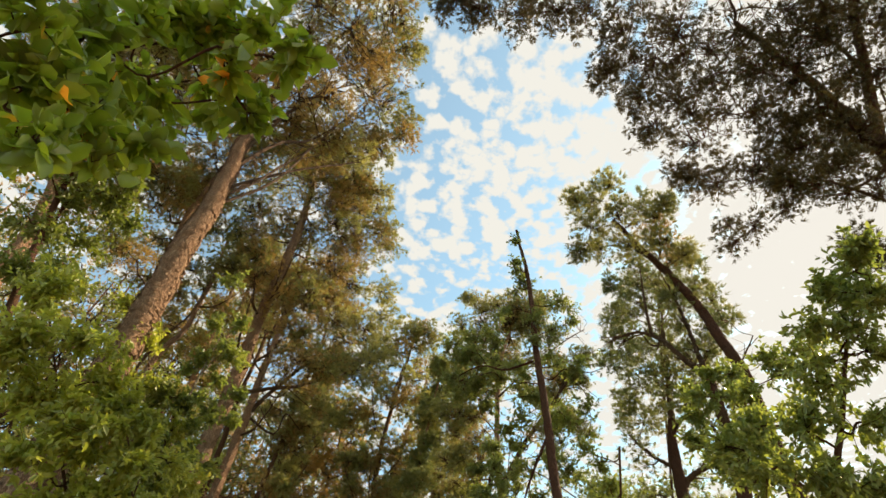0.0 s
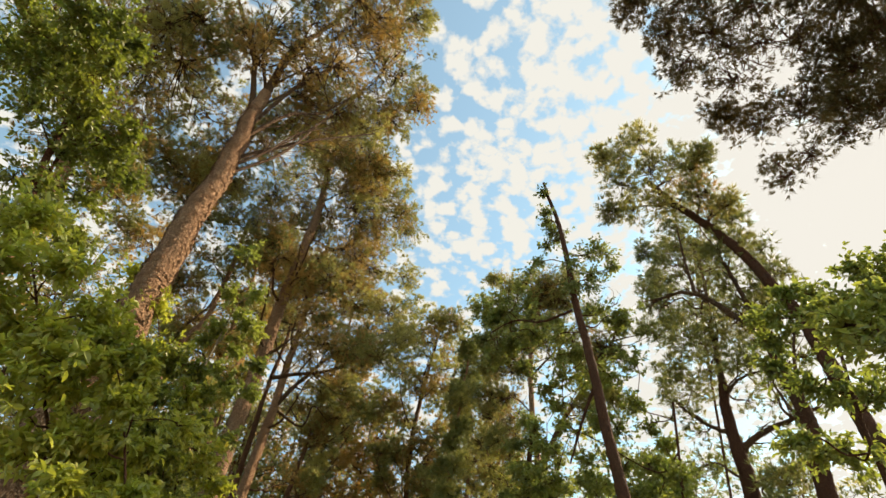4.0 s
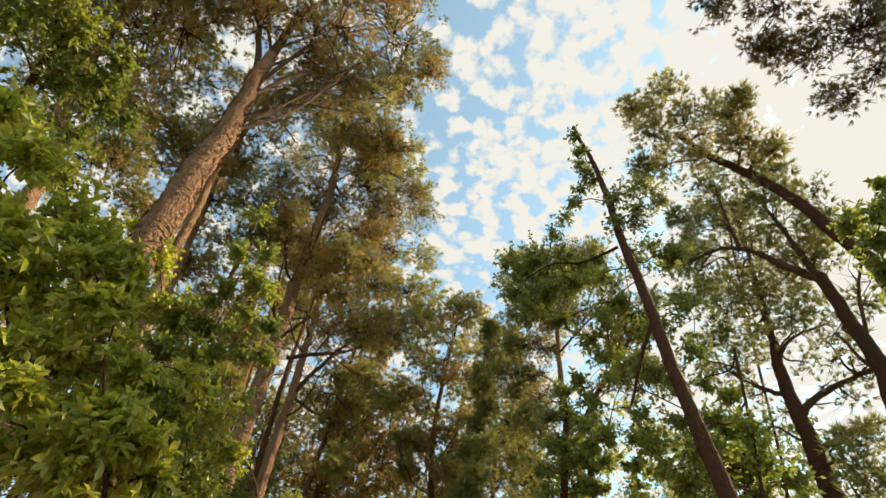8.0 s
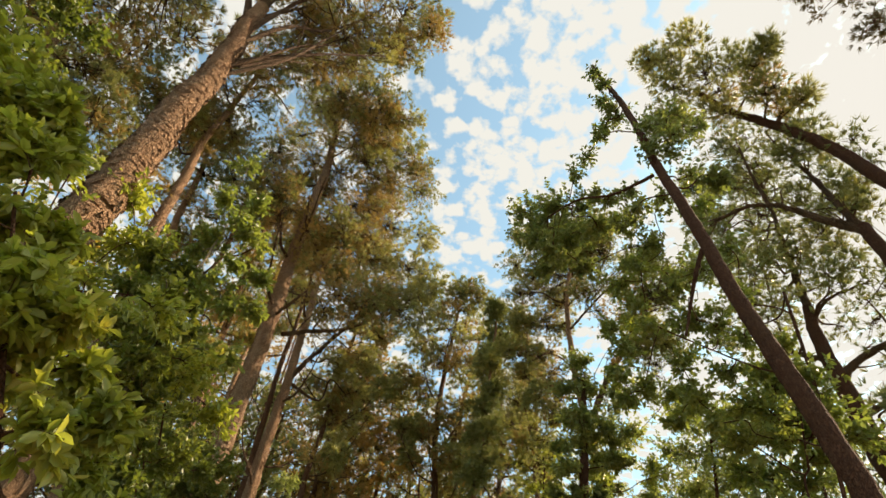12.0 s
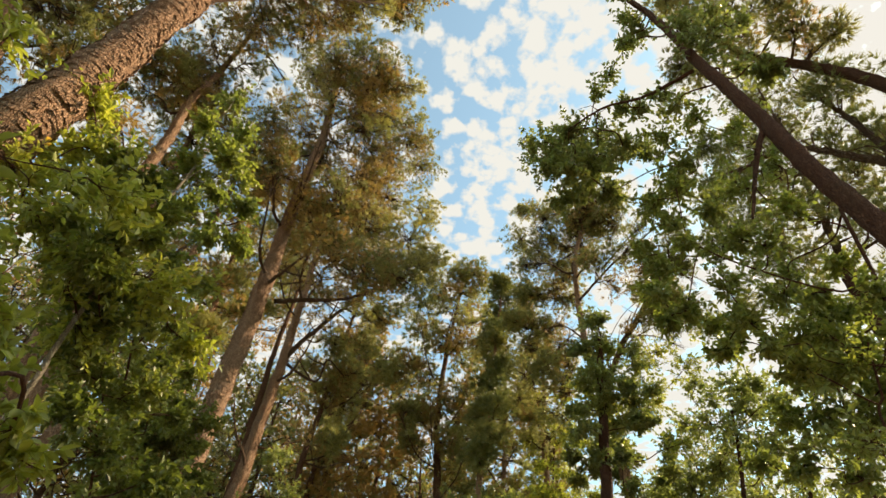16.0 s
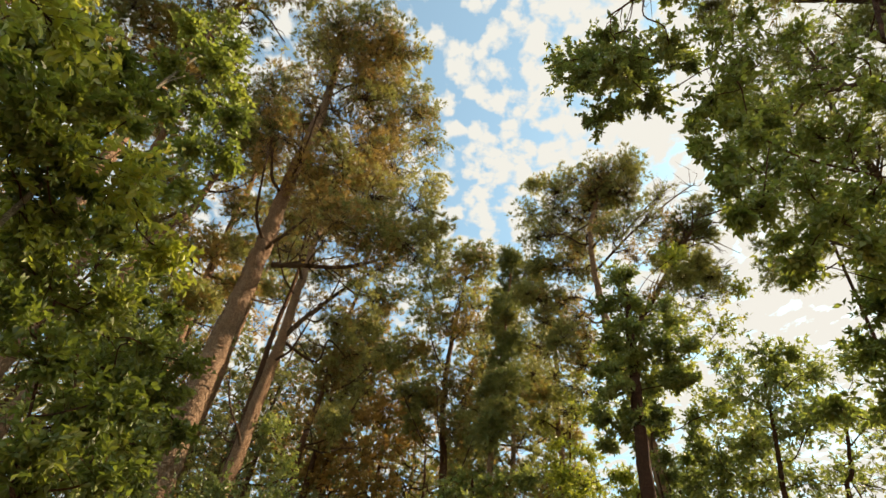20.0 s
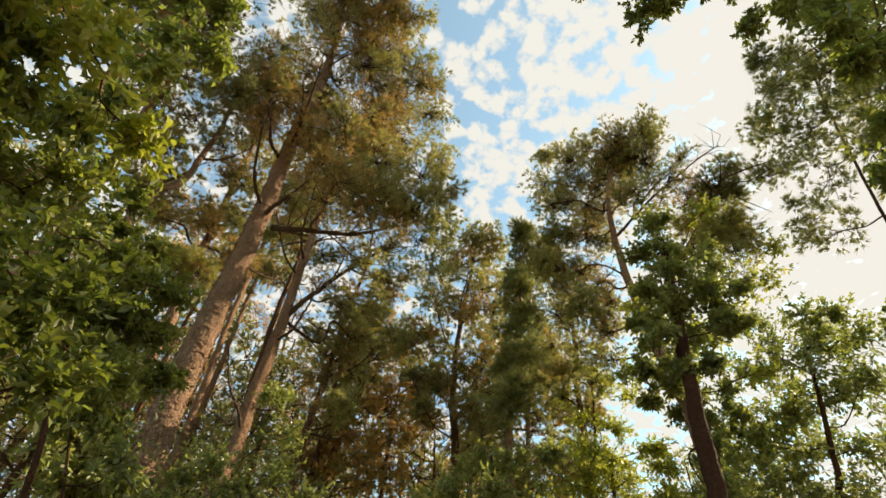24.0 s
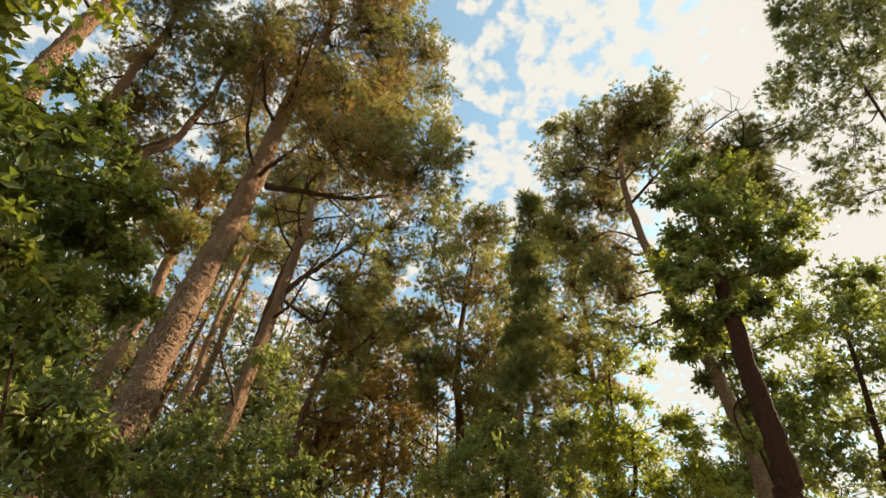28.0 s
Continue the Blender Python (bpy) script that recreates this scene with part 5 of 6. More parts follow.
crown(tree, [(-2.12, 18.19, 0.5, 0.49), (-1, 17.35, 0.9, 0.49), (-0.21, 18.04, 1.3, 0.49), (0.47, 17.35, 1.7, 0.49), (-0.15, 17.85, 2.1, 0.49), (-1.95, 18, 2.5, 0.49), (-2.43, 18.56, 2.9, 0.49), (-0.54, 18.36, 3.3, 0.49), (-1.4, 17.49, 3.7, 0.49), (-0.44, 18.14, 4.1, 0.49), (-0.65, 18.06, 4.5, 0.49), (-1.62, 17.81, 4.9, 0.49), (-1.49, 17.9, 5.3, 0.49), (-1.28, 17.9, 5.7, 0.49)], 0.4)
crown(tree, [(-1.24, 17.56, 7.28, 0.39), (-0.4, 17.89, 7.48, 0.38), (-0.97, 17.54, 6.49, 0.44), (-0.04, 18.04, 6.86, 0.42), (-1.88, 17.68, 6.67, 0.37), (-2.44, 18.25, 6.59, 0.38), (-1.58, 17.68, 6.1, 0.39), (-0.49, 18.01, 6.16, 0.4), (0.27, 17.68, 7.4, 0.24)])
tree = leafy_tree((0.99, 18.78, -0.05), .09, .03, [(0.99, 18.78, -0.05), (1.26, 18.63, 5.67), (1.46, 18.52, 6.73), (1.65, 18.43, 7.73)],
    "low leafy tree with yellowish leaves", fill=1.6)
crown(tree, [(0.54, 19.56, 0.5, 0.5), (3.22, 18.59, 0.91, 0.5), (0.94, 18.21, 1.33, 0.5), (2.11, 18.28, 1.74, 0.5), (1.88, 18.66, 2.16, 0.5), (1.65, 18.57, 2.57, 0.5), (0.99, 18.21, 2.98, 0.5), (2.22, 18.91, 3.4, 0.5), (0.67, 18.44, 3.81, 0.5), (1, 18.39, 4.23, 0.5), (1.22, 19.64, 4.64, 0.5), (2.82, 17.97, 5.06, 0.5), (2.63, 17.59, 5.47, 0.5), (2.72, 17.4, 5.88, 0.5)], 0.4)
crown(tree, [(1.18, 19.25, 8.25, 0.38), (1.59, 19.02, 7.58, 0.42), (2.53, 17.83, 7.13, 0.32), (2, 19.02, 6.98, 0.45), (0.35, 19.81, 7.37, 0.49), (1.4, 18.36, 7.7, 0.34), (1.81, 18.3, 7.17, 0.44), (2.36, 17.98, 7.64, 0.31), (0.72, 18.44, 7.02, 0.37), (2.38, 17.71, 6.52, 0.36), (1.03, 18.36, 6.54, 0.42), (1.86, 18.21, 6.36, 0.41), (2.84, 18.28, 6.3, 0.34)])
tree = leafy_tree((2.09, 15.5, -0.05), .025, .012, [(2.09, 15.5, -0.05), (2.29, 15.45, 6.13), (2.43, 15.42, 7.33), (2.6, 15.38, 9.06), (2.75, 15.34, 10.43)],
    "leafy sapling with pale stems", fill=0.3)
crown(tree, [(4.79, 15.4, 11.71, 0.57), (4.08, 15.85, 10.44, 0.68), (3.98, 14.38, 8.87, 0.47), (5.5, 15.4, 11.1, 0.45), (3.76, 14.57, 11.43, 0.35), (1.9, 14.77, 8.23, 0.41), (2.61, 15.04, 8.25, 0.41), (1.62, 16.13, 8.21, 0.52), (2.16, 14.86, 7.32, 0.46), (3.46, 15.49, 8.67, 0.32), (3.66, 15.15, 7.5, 0.34), (1.68, 14.75, 8.66, 0.31)])
tree = leafy_tree((2.88, 9.73, -0.05), .02, .01, [(2.88, 9.73, -0.05), (3.12, 9.57, 4.13), (3.27, 9.48, 4.76), (3.42, 9.38, 5.33)],
    "leafy shrub in backlit yellow-green", leaf=LEAF_BRIGHT, fill=0.1, leaf_size=0.085)
crown(tree, [(2.35, 10.13, 0.5, 0.35), (4.41, 9.74, 0.88, 0.35), (2.72, 10.72, 1.25, 0.35), (3.41, 9.17, 1.63, 0.35), (2.26, 9.16, 2.01, 0.35), (3.14, 9.38, 2.38, 0.35), (3.26, 8.87, 2.76, 0.35), (3.67, 8.72, 3.14, 0.35), (3.44, 9.76, 3.52, 0.35), (3.76, 9.61, 3.89, 0.35), (2.79, 9.46, 4.27, 0.35), (3.35, 10.15, 4.65, 0.35)], 0.4)
crown(tree, [(3.49, 9.96, 5.55, 0.37), (3.46, 8.98, 5.12, 0.29), (2.99, 9.58, 5.59, 0.29), (3.46, 8.9, 5.56, 0.26), (4.03, 9.51, 5.18, 0.34), (3.48, 9.76, 6.17, 0.26), (2.63, 9.45, 5.02, 0.27), (3.42, 9.02, 6.17, 0.16), (2.68, 10.4, 6.13, 0.15)])
crown(tree, [(4.1, 10.64, 6.58, 0.26), (3.76, 9.73, 6.08, 0.23), (3.7, 10.38, 5.79, 0.23), (3.81, 9.93, 5.74, 0.23), (3.66, 10.6, 6.15, 0.19)])
crown(tree, [(3.47, 10.57, 5.84, 0.24), (3.7, 10.29, 5.72, 0.23), (3.83, 9.95, 5.54, 0.24), (3.16, 10.76, 5.32, 0.26), (3.33, 10.37, 5.08, 0.27), (3.48, 9.97, 4.83, 0.25), (2.96, 10.73, 4.66, 0.26), (3.65, 10.97, 4.73, 0.3), (3.08, 11.51, 5.14, 0.22), (3.76, 9.99, 5.19, 0.22)])
tree = leafy_tree((2.56, 3.61, -0.05), .05, .012, [(2.56, 3.61, -0.05), (2.75, 3.44, 2.97), (2.86, 3.33, 3.43), (3.04, 3.16, 3.87), (3.28, 2.94, 4.47)],
    "backlit broadleaf shrub with yellow-green leaves", leaf=LEAF_BRIGHT, fill=0.5, leaf_size=0.056, plain=False, per=16)
crown(tree, [(2.85, 2.94, 0.5, 0.27), (2.17, 3.27, 0.86, 0.27), (2.27, 3.32, 1.22, 0.27), (3.13, 3.21, 1.58, 0.27), (3.69, 3, 1.95, 0.27), (3.09, 3.28, 2.31, 0.27), (2.49, 3.67, 2.67, 0.27), (3.4, 3.32, 3.03, 0.27)], 0.4)
crown(tree, [(3.46, 2.85, 4.88, 0.22), (2.97, 2.83, 4.45, 0.18), (3.37, 2.91, 4.34, 0.24), (3.02, 3.11, 4.13, 0.24), (2.59, 3.47, 3.95, 0.21), (2.72, 3.2, 3.77, 0.21), (3.25, 3.15, 3.84, 0.25), (2.3, 3.51, 3.77, 0.18), (2.4, 3.35, 3.48, 0.2), (2.72, 3.24, 3.41, 0.21), (3.04, 3.21, 3.39, 0.19), (3.33, 2.57, 4.61, 0.16)])
crown(tree, [(3.06, 2.2, 4.69, 0.11), (3.18, 2.7, 4.79, 0.14)])
tree = leafy_tree((3.31, 5.47, -0.05), .04, .012, [(3.31, 5.47, -0.05), (3.42, 5.37, 3.22), (3.49, 5.3, 3.71), (3.56, 5.23, 4.3), (3.7, 5.1, 5.11)],
    "backlit shrub with bright yellow-green leaves", leaf=LEAF_BRIGHT, fill=0.4, leaf_size=0.065, plain=False, per=14)
crown(tree, [(3.32, 5.17, 0.5, 0.26), (4.26, 5.54, 0.93, 0.26), (3.33, 5.5, 1.36, 0.26), (3.69, 5.31, 1.8, 0.26), (3.69, 5.49, 2.23, 0.26), (3.26, 5.98, 2.66, 0.26), (3.64, 5.56, 3.09, 0.26), (3.95, 5.43, 3.52, 0.26)], 0.4)
crown(tree, [(3.38, 5.29, 5.55, 0.2), (3.31, 5.46, 5.36, 0.18), (3.99, 5.36, 6, 0.19), (4.13, 4.78, 5.81, 0.2), (4.44, 4.63, 5.86, 0.22), (3.93, 5.29, 5.28, 0.26), (4.05, 4.78, 5.03, 0.25), (3.38, 5.33, 4.71, 0.22), (3.62, 5.03, 4.41, 0.26), (3.05, 5.4, 4.13, 0.2), (3.63, 5.67, 4.2, 0.25), (3.74, 5.26, 3.95, 0.23), (3.53, 5.77, 5.97, 0.13), (3.56, 5.17, 5.8, 0.13), (3.59, 4.78, 5.21, 0.17), (3.29, 5.56, 5.06, 0.15)])
tree = leafy_tree((-4.33, 8.59, -0.05), .035, .012, [(-4.33, 8.59, -0.05), (-4.38, 8.53, 3.9), (-4.4, 8.5, 4.42), (-4.42, 8.48, 5.11), (-4.42, 8.47, 6.32), (-4.42, 8.47, 7.27), (-4.41, 8.48, 8.44)],
    "slender sapling with a pale stem and bright green leaves", leaf=LEAF_BRIGHT, bark=PALE_BARK, fill=0.4)
bare_limb(tree, .012, [(-4.42, 8.47, 7.27), (-4.36, 8.55, 7.73), (-4.29, 8.65, 8.02)])
crown(tree, [(-4.76, 8.54, 10, 0.26), (-4.2, 8.56, 8.76, 0.23), (-4.06, 8.53, 7.84, 0.21), (-4.48, 8.2, 8.38, 0.2), (-4.54, 8.43, 7.74, 0.17), (-3.99, 8.89, 8.07, 0.2), (-4.23, 8.82, 7.54, 0.21), (-4.35, 8.65, 6.97, 0.22), (-3.72, 8.94, 7.23, 0.2), (-4.22, 9.06, 6.97, 0.22), (-3.84, 9.27, 6.9, 0.2), (-4.25, 8.87, 6.16, 0.22), (-3.77, 9, 5.82, 0.21), (-4.27, 8.49, 6.25, 0.14), (-4.68, 7.98, 6.44, 0.18), (-4.37, 8.21, 6.01, 0.16)])
tree = leafy_tree((-2.5, 5.62, -0.05), .022, .008, [(-2.5, 5.62, -0.05), (-2.86, 5.28, 2.87), (-3.13, 5.04, 3.39), (-3.46, 4.74, 3.96), (-3.83, 4.4, 4.68), (-4.15, 4.1, 5.21)],
    "broadleaf thicket with mixed green and yellowing leaves", leaf_size=0.085, plain=False, per=17)
crown(tree, [(-2.98, 4.48, 0.5, 0.39), (-2.98, 5.89, 0.87, 0.39), (-3.69, 4.71, 1.23, 0.39), (-3.47, 4.41, 1.6, 0.39), (-4.23, 4.04, 1.96, 0.39), (-3.77, 4.15, 2.33, 0.39), (-3.62, 4.8, 2.69, 0.39), (-3.91, 3.64, 3.06, 0.39)], 0.4)
crown(tree, [(-4.15, 4.15, 5.18, 0.28), (-3.51, 4.25, 4.71, 0.28), (-3.76, 4.45, 4.32, 0.37), (-3.32, 4.67, 4.54, 0.26), (-3.24, 4.79, 3.9, 0.36), (-3.29, 4.85, 3.42, 0.36), (-2.99, 5.49, 3.57, 0.3), (-3.89, 4.04, 4.6, 0.25), (-3.45, 4.47, 3.67, 0.27), (-3.42, 4.51, 4.15, 0.24)])
crown(tree, [(-5.25, 7.68, 6.48, 0.46), (-4.58, 7.62, 5.29, 0.48), (-4.2, 8.21, 5.29, 0.46), (-4.2, 8.07, 5.97, 0.34), (-3.87, 8.54, 5.31, 0.42), (-5.04, 7.39, 7.22, 0.32), (-5.91, 7.46, 8.06, 0.31), (-4.72, 7.92, 6.59, 0.36), (-3.77, 9.26, 5.21, 0.37), (-4.96, 7.33, 5.72, 0.36), (-4.43, 8.53, 4.83, 0.42)])
tree = leafy_tree((-4.92, 6.19, -0.05), .09, .03, [(-4.92, 6.19, -0.05), (-5.09, 5.88, 3.78), (-5.33, 5.46, 5.06), (-5.59, 5.02, 6.42), (-5.78, 4.68, 7.7), (-5.93, 4.3, 9)],
    "broadleaf tree with dark green leaves hanging over the path", leaf=LEAF_SHADE, fill=1.4)
bare_limb(tree, .03, [(-5.59, 5.02, 6.42), (-5.72, 4.79, 7.76), (-5.73, 4.77, 8.89)])
crown(tree, [(-5.78, 4.06, 7.64, 0.42), (-5.82, 4.8, 8.03, 0.48), (-5.7, 4.87, 7.1, 0.43), (-5.29, 4.28, 8.25, 0.35), (-5.22, 4.95, 8.01, 0.36), (-5.29, 5.54, 8.18, 0.24), (-5.55, 5.43, 7.49, 0.4), (-5.3, 4.85, 6.16, 0.32), (-5.04, 4.75, 8.31, 0.28), (-6.12, 3.98, 8.75, 0.44), (-6.34, 3.74, 8.45, 0.38), (-5.17, 3.75, 8.46, 0.38), (-5.4, 5.64, 6.84, 0.3)])
crown(tree, [(-6.05, 3.12, 8.69, 0.39), (-5.06, 3.04, 8.31, 0.37), (-4.76, 3.26, 8.56, 0.3), (-6.77, 3.76, 8.88, 0.42), (-5.72, 3.67, 8.52, 0.37), (-4.83, 3.71, 8.09, 0.26), (-4.89, 3.71, 8.95, 0.19)])
tree = leafy_tree((-1.91, 5.89, -0.05), .022, .008, [(-1.91, 5.89, -0.05), (-2.12, 5.64, 2.18), (-2.25, 5.49, 2.52), (-2.4, 5.31, 2.93), (-2.68, 4.99, 3.65)],
    "leafy bush close to the path with fresh green leaves", leaf_size=0.072, plain=False, per=19)
crown(tree, [(-2.68, 4.72, 0.5, 0.18), (-2.8, 4.87, 0.86, 0.18), (-3.05, 5.05, 1.23, 0.18), (-3.17, 4.76, 1.59, 0.18), (-2.83, 4.95, 1.96, 0.18), (-2.96, 4.83, 2.32, 0.18)], 0.4)
crown(tree, [(-3.07, 4.73, 4.38, 0.16), (-2.8, 4.8, 4.23, 0.12), (-2.73, 4.79, 3.82, 0.16), (-2.79, 5.01, 4.14, 0.1), (-2.77, 5.07, 3.61, 0.18), (-2.62, 5.25, 3.67, 0.12), (-2.44, 5.16, 3.19, 0.16), (-2.45, 5.39, 2.92, 0.18), (-2.22, 5.29, 3.1, 0.11), (-2.25, 5.57, 3.04, 0.13), (-2.16, 5.45, 2.69, 0.17), (-2.04, 5.61, 2.83, 0.1), (-2.93, 4.67, 4.09, 0.11)])
crown(tree, [(-2.67, 4.74, 3.07, 0.18), (-2.79, 5.07, 2.93, 0.22), (-2.49, 5.12, 2.83, 0.18), (-2.95, 4.8, 3.51, 0.17), (-2.43, 5.04, 2.99, 0.16)])
crown(tree, [(-2.94, 6.7, 3.18, 0.17), (-2.83, 6.87, 2.89, 0.19), (-2.56, 6.91, 2.69, 0.15), (-2.95, 6.49, 3.33, 0.11)])
tree = leafy_tree((-3.61, 9.8, -0.05), .022, .008, [(-3.61, 9.8, -0.05), (-3.79, 9.62, 2.77), (-3.9, 9.5, 3.21), (-4.04, 9.36, 3.75), (-4.27, 9.13, 4.54)],
    "dense broadleaf thicket in dark green", leaf=LEAF_SHADE, leaf_size=0.075, per=20)
crown(tree, [(-4.84, 9.16, 0.5, 0.37), (-4.9, 8.68, 0.86, 0.37), (-4.28, 9.31, 1.22, 0.37), (-3.71, 9.08, 1.57, 0.37), (-3.36, 9.72, 1.93, 0.37), (-3.6, 9.54, 2.29, 0.37), (-3.69, 9.11, 2.65, 0.37), (-3.94, 9.88, 3.01, 0.37)], 0.4)
crown(tree, [(-4.54, 9.05, 4.72, 0.35), (-4.24, 9.46, 4.61, 0.31), (-4.03, 9.24, 3.95, 0.31), (-3.59, 9.57, 3.8, 0.27), (-3.82, 9.43, 3.37, 0.28), (-3.54, 9.78, 3.4, 0.26), (-4.48, 8.97, 5.24, 0.25)])
crown(tree, [(-5.28, 11.19, 5.84, 0.39), (-4.58, 11.2, 5.17, 0.26), (-4.97, 11.22, 6.26, 0.25), (-5.33, 10.89, 6.8, 0.25), (-4.3, 11.07, 5.4, 0.22), (-4.45, 11.8, 4.97, 0.23), (-5.65, 10.59, 7.04, 0.26), (-4.29, 11.06, 4.33, 0.23), (-4.93, 10.65, 5.06, 0.24), (-5.11, 10.79, 6.14, 0.24)])
crown(tree, [(-4.53, 8.48, 5.12, 0.23), (-4.31, 8.66, 5.39, 0.15), (-4.24, 8.95, 4.13, 0.24), (-4.06, 9.7, 3.89, 0.26), (-4.86, 8.92, 5.01, 0.22)])
crown(tree, [(-4.32, 7.56, 5.65, 0.24), (-4.41, 7.67, 6.38, 0.25), (-3.84, 7.8, 5.16, 0.19), (-3.89, 7.73, 4.82, 0.19), (-4.15, 7.98, 6.38, 0.17), (-4.24, 7.64, 5.22, 0.19), (-3.68, 7.93, 5.34, 0.11)])
tree = leafy_tree((-4.36, 12.23, -0.05), .022, .008, [(-4.36, 12.23, -0.05), (-4.51, 11.97, 2.93), (-4.6, 11.82, 3.37), (-4.77, 11.55, 4.04), (-4.98, 11.2, 4.89)],
    "rounded evergreen bush with glossy leaves", leaf=LEAF_DEEP, leaf_size=0.075, per=20)
crown(tree, [(-4.38, 11.07, 0.5, 0.33), (-4.46, 10.82, 0.87, 0.33), (-4.27, 11.72, 1.25, 0.33), (-5.04, 10.46, 1.62, 0.33), (-5, 10.79, 2, 0.33), (-5.02, 11.66, 2.37, 0.33), (-5.4, 10.2, 2.75, 0.33), (-4.2, 11.44, 3.12, 0.33), (-5.29, 11.25, 3.5, 0.33), (-4.21, 11.53, 3.87, 0.33)], 0.4)
crown(tree, [(-5.08, 10.57, 5.6, 0.23), (-5.13, 11.11, 5.76, 0.29), (-5.09, 11.01, 5.16, 0.3), (-4.71, 11.11, 5.68, 0.2), (-4.81, 11.37, 4.94, 0.35), (-4.88, 11.43, 4.43, 0.32), (-4.56, 11.77, 4.87, 0.22), (-4.54, 11.54, 5.28, 0.18), (-5.52, 10.86, 5.67, 0.25), (-4.5, 11.43, 4.25, 0.22), (-4.9, 11.44, 5.41, 0.22), (-4.88, 11.08, 4.61, 0.21)])
tree = leafy_tree((-5.25, 13.57, -0.05), .022, .008, [(-5.25, 13.57, -0.05), (-5.48, 13.3, 3.39), (-5.59, 13.17, 3.79), (-5.73, 13.01, 4.35), (-5.84, 12.88, 4.89)],
    "pale-leaved evergreen bush with sunlit leaves", leaf=LEAF_DEEP, leaf_size=0.095, plain=False, per=15)
crown(tree, [(-6.32, 13.23, 0.5, 0.44), (-5.56, 12.57, 0.87, 0.44), (-6.01, 12.92, 1.23, 0.44), (-5.43, 12.87, 1.6, 0.44), (-5.47, 12.77, 1.96, 0.44), (-5.91, 12.8, 2.33, 0.44), (-5.84, 12.96, 2.7, 0.44), (-5.41, 13.12, 3.06, 0.44), (-5.79, 12.52, 3.43, 0.44), (-6.02, 13.18, 3.8, 0.44)], 0.4)
crown(tree, [(-6.18, 13.07, 5.03, 0.45), (-5.26, 13.05, 4.42, 0.3), (-5.76, 13.07, 4.26, 0.42), (-5.83, 12.31, 4.85, 0.32), (-5.93, 13.25, 5.08, 0.28), (-5.55, 13.52, 4.16, 0.39), (-5.1, 13.4, 4.27, 0.22), (-5.74, 12.92, 4.52, 0.33)])
tree = leafy_tree((-4.79, 15.63, -0.05), .022, .008, [(-4.79, 15.63, -0.05), (-5.06, 15.48, 4.16), (-5.22, 15.39, 4.78), (-5.4, 15.29, 5.51)],
    "low evergreen thicket in front of pine trunks", leaf=LEAF_DEEP)
crown(tree, [(-5.14, 15.75, 0.5, 0.5), (-4.82, 15.08, 0.86, 0.5), (-5.97, 15.29, 1.22, 0.5), (-5.36, 15.46, 1.58, 0.5), (-5.55, 15.81, 1.94, 0.5), (-5.29, 15.93, 2.3, 0.5), (-5.81, 15.31, 2.66, 0.5), (-4.28, 15.66, 3.02, 0.5), (-4.38, 16.21, 3.37, 0.5), (-4.11, 15.73, 3.73, 0.5), (-5.53, 15.73, 4.09, 0.5), (-5.83, 15.81, 4.45, 0.5)], 0.4)
crown(tree, [(-5.83, 15.02, 5.44, 0.38), (-5.63, 15.39, 5.97, 0.39), (-4.8, 15.21, 5.46, 0.43), (-4.73, 16, 6.09, 0.39), (-5.5, 15.74, 5.33, 0.48), (-4.46, 15.37, 6.38, 0.34), (-5.72, 14.7, 4.81, 0.38), (-4.9, 15.63, 7.35, 0.27), (-4.61, 15.54, 5.08, 0.42), (-4.06, 15.95, 5.61, 0.37), (-5.61, 15.32, 5.04, 0.38), (-4.12, 15.96, 5.2, 0.35)])
tree = hang_tree((-2.5, -0.2, -0.05), .012, .004, [(-2.5, -0.2, -0.05), (-2.45, -0.1, 1.5), (-1.6, 0.6, 3.11), (-1.51, 0.73, 3.35), (-1.42, 0.86, 3.84), (-1.1, 0.89, 4.2), (-0.86, 1.01, 4.2)],
    "overhanging twig with large green and orange leaves")
crown(tree, [(-1.39, 0.59, 3.26, 0.11), (-1.42, 0.71, 3.52, 0.13), (-1.36, 0.78, 3.22, 0.12), (-1.35, 0.73, 3.75, 0.13), (-1.27, 0.83, 3.97, 0.13), (-1.46, 0.95, 3.63, 0.13), (-1.4, 1.13, 3.8, 0.12), (-1.06, 0.84, 4.05, 0.15), (-0.94, 0.84, 4.18, 0.13), (-0.69, 0.8, 3.72, 0.08), (-1.02, 0.91, 3.76, 0.11), (-0.96, 1.11, 3.79, 0.11), (-1.29, 1.26, 4.05, 0.07), (-1.2, 1.04, 3.3, 0.08), (-1.23, 0.81, 2.89, 0.08), (-1.29, 1, 3.16, 0.09), (-1.42, 0.77, 3.14, 0.11), (-1.24, 0.77, 4.01, 0.13)])

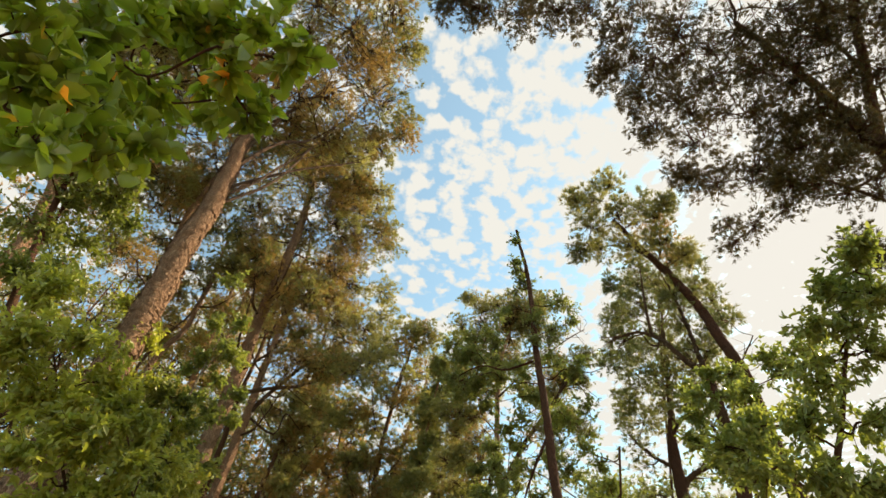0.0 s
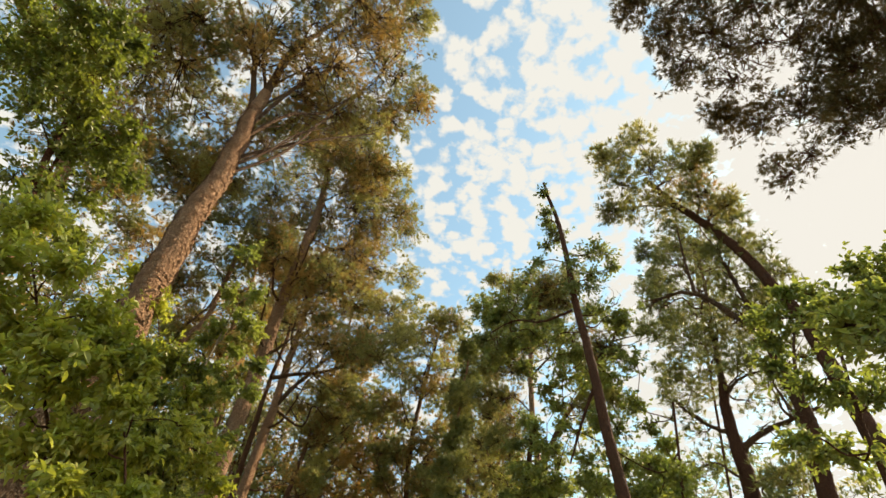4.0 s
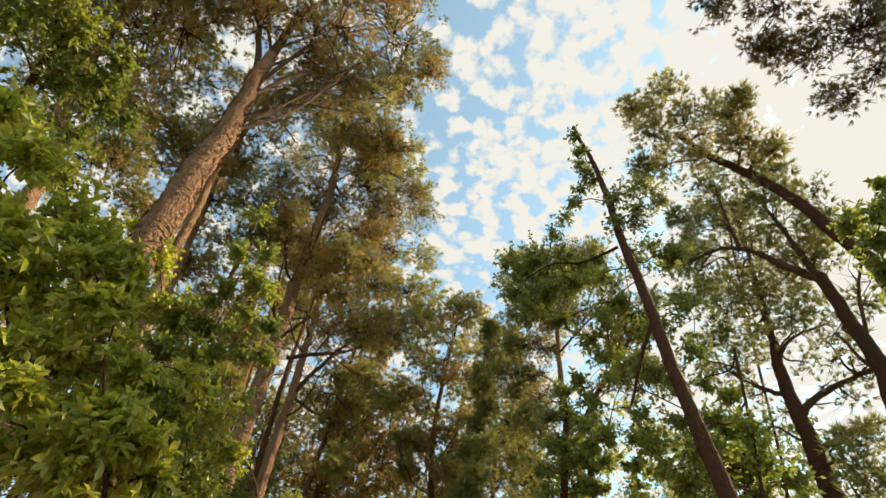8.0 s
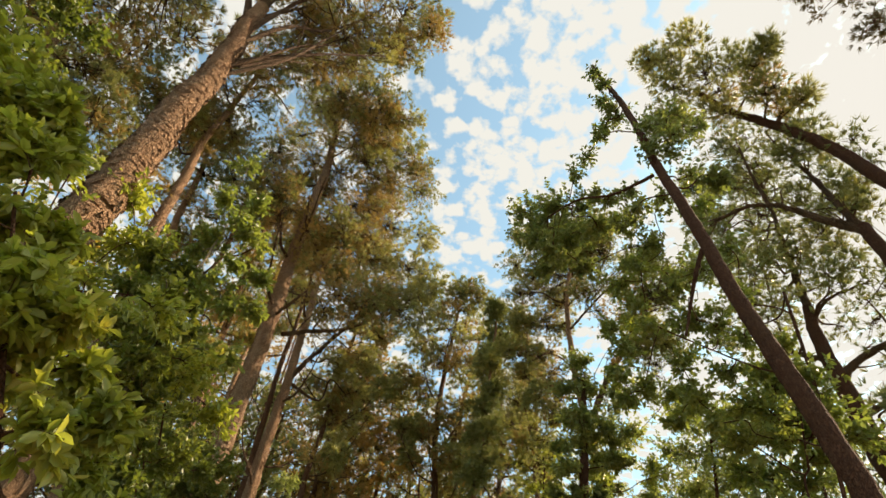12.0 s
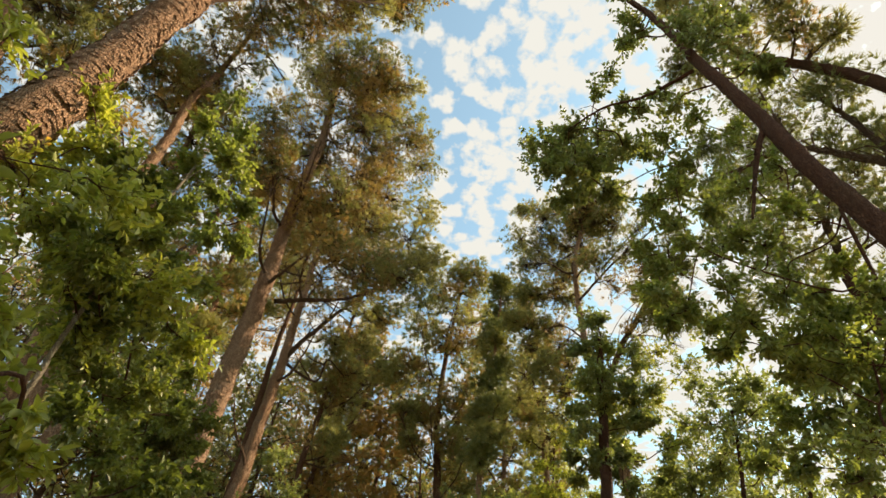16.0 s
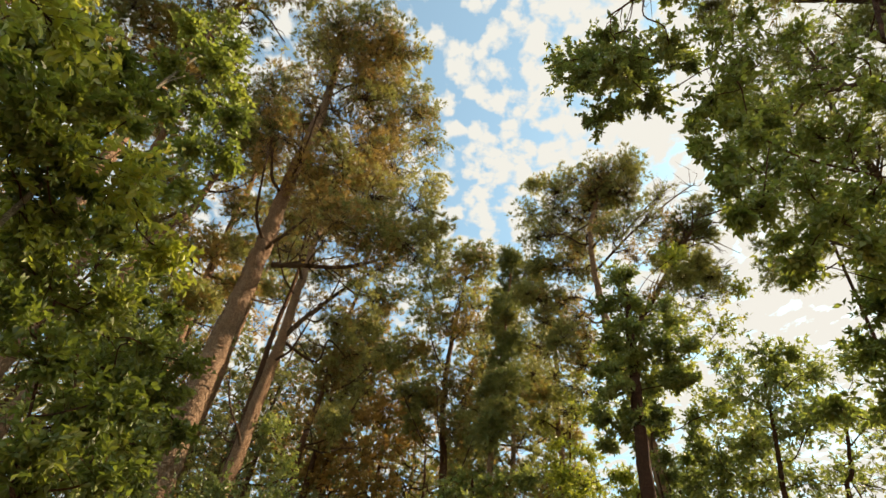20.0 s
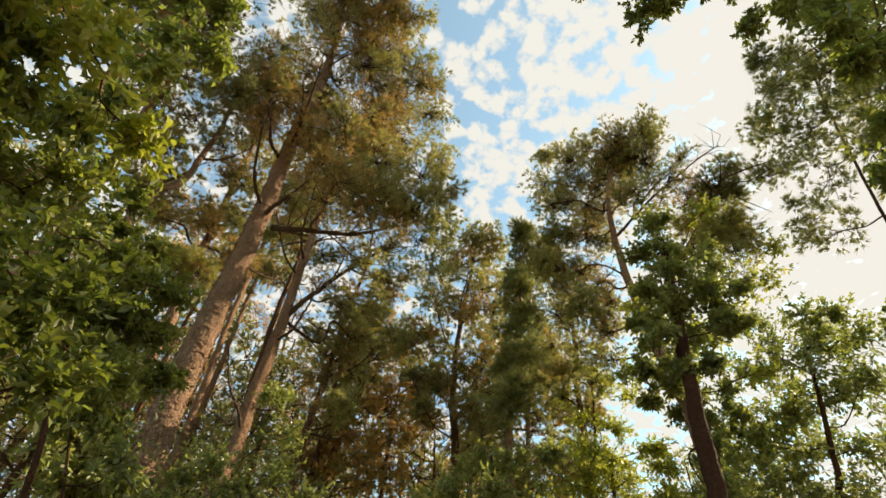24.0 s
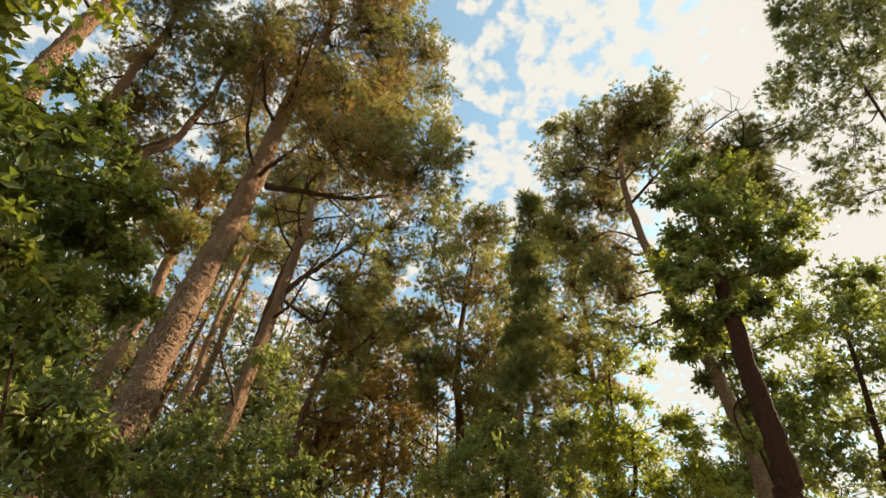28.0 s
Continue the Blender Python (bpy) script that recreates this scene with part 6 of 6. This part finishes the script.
# ---- the wood further off ----
def far_pine(x, y, height, seed, leaf):
    """A pine in the distance: crown from a third of its height to the top, built from a few broad limbs."""
    r = random.Random(seed)
    lean = (r.uniform(-0.6, 0.6), r.uniform(-0.6, 0.6))
    line = [(x + lean[0] * k, y + lean[1] * k, height * k) for k in (0, 0.3, 0.6, 0.85, 1.0)]
    t = pine_tree(line[0], 0.010 * height, 0.03, line, "pine in the wood behind, half hidden by nearer trees", grain=2.3, leaf=leaf, fill=0.0, blades=4, twigs=18, per=4, sides=8, bark=RUSSET_BARK)
    t.skip, t.broad = 2, 2.5
    masses = []
    for k in range(12):
        u = 0.45 + 0.53 * k / 11
        wide = height * 0.15 * (1.15 - u) + 0.35
        a = r.uniform(0, 6.28)
        masses.append((x + lean[0] * u + wide * math.cos(a), y + lean[1] * u + wide * math.sin(a), height * u, 1.2 + 0.7 * (1 - u)))
    for k in range(6):
        u, a = r.uniform(0.2, 0.62), r.uniform(0, 6.28)
        p = (x + lean[0] * u, y + lean[1] * u, height * u)
        bare_limb(t, 0.05, [p, (p[0] + 1.1 * math.cos(a), p[1] + 1.1 * math.sin(a), p[2] + 0.3), (p[0] + 2.4 * math.cos(a), p[1] + 2.4 * math.sin(a), p[2] + r.uniform(0.4, 1.6))])
    crown(t, masses)


for k in range(30):
    r = random.Random(100 + k)
    a = radians(-62 + 66 * (k + r.random()) / 30)
    d = r.uniform(21, 27) if k % 2 else r.uniform(27, 36)
    far_pine(-1.2 + d * math.sin(a), 6 + d * math.cos(a), (0.95 if a < -0.12 else 0.68) * d * r.uniform(0.75, 1.05), k, (NEEDLE_DRY, NEEDLE, NEEDLE_DRY, NEEDLE_COOL)[k % 4])
for k in range(22):
    r = random.Random(200 + k)
    a = radians(-50 + 56 * (k + r.random()) / 22)
    d = r.uniform(33, 40)
    far_pine(-1.2 + d * math.sin(a), 4 + d * math.cos(a), (0.66 if a < -0.15 else 0.5) * d * r.uniform(0.85, 1.05), 30 + k, (NEEDLE, NEEDLE_DRY, NEEDLE_COOL)[k % 3])
for k in range(14):
    r = random.Random(300 + k)
    a = radians(6 + 66 * (k + r.random()) / 14)
    d = r.uniform(26, 40)
    far_pine(-1.2 + d * math.sin(a), 6 + d * math.cos(a), 0.55 * d * r.uniform(0.8, 1.1), 60 + k, (NEEDLE, NEEDLE_COOL)[k % 2])


def far_thicket(x, y, height, seed, leaf):
    """An understorey tree between the trunks: a short stem with a loose, leafy crown."""
    r = random.Random(seed)
    line = [(x, y, 0), (x + r.uniform(-0.3, 0.3), y, height * 0.5), (x + r.uniform(-0.5, 0.5), y + r.uniform(-0.5, 0.5), height * 0.92)]
    t = leafy_tree(line[0], 0.06, 0.02, line, "understorey tree with dull leaves between pine trunks", leaf, 0.165, None, 0.0, 22, 7)
    crown(t, [(x + r.uniform(-1.5, 1.5), y + r.uniform(-1.2, 1.2), height * r.uniform(0.4, 1.0), r.uniform(0.8, 1.15)) for k in range(11)])


for k in range(26):
    r = random.Random(500 + k)
    a = radians(-58 + 62 * (k + r.random()) / 26)
    d = r.uniform(13.5, 20)
    far_thicket(-1.2 + d * math.sin(a), 7 + d * math.cos(a), (0.4 if a < -0.3 else 0.36) * d * r.uniform(0.7, 1.1), 500 + k, (LEAF_TAN, LEAF_DEEP, LEAF_TAN)[k % 3])
for k in range(13):
    r = random.Random(600 + k)
    a = radians(8 + 60 * (k + r.random()) / 13)
    d = r.uniform(17, 22)
    far_thicket(-1.2 + d * math.sin(a), 7 + d * math.cos(a), 0.44 * d * r.uniform(0.8, 1.1), 600 + k, LEAF_DEEP)
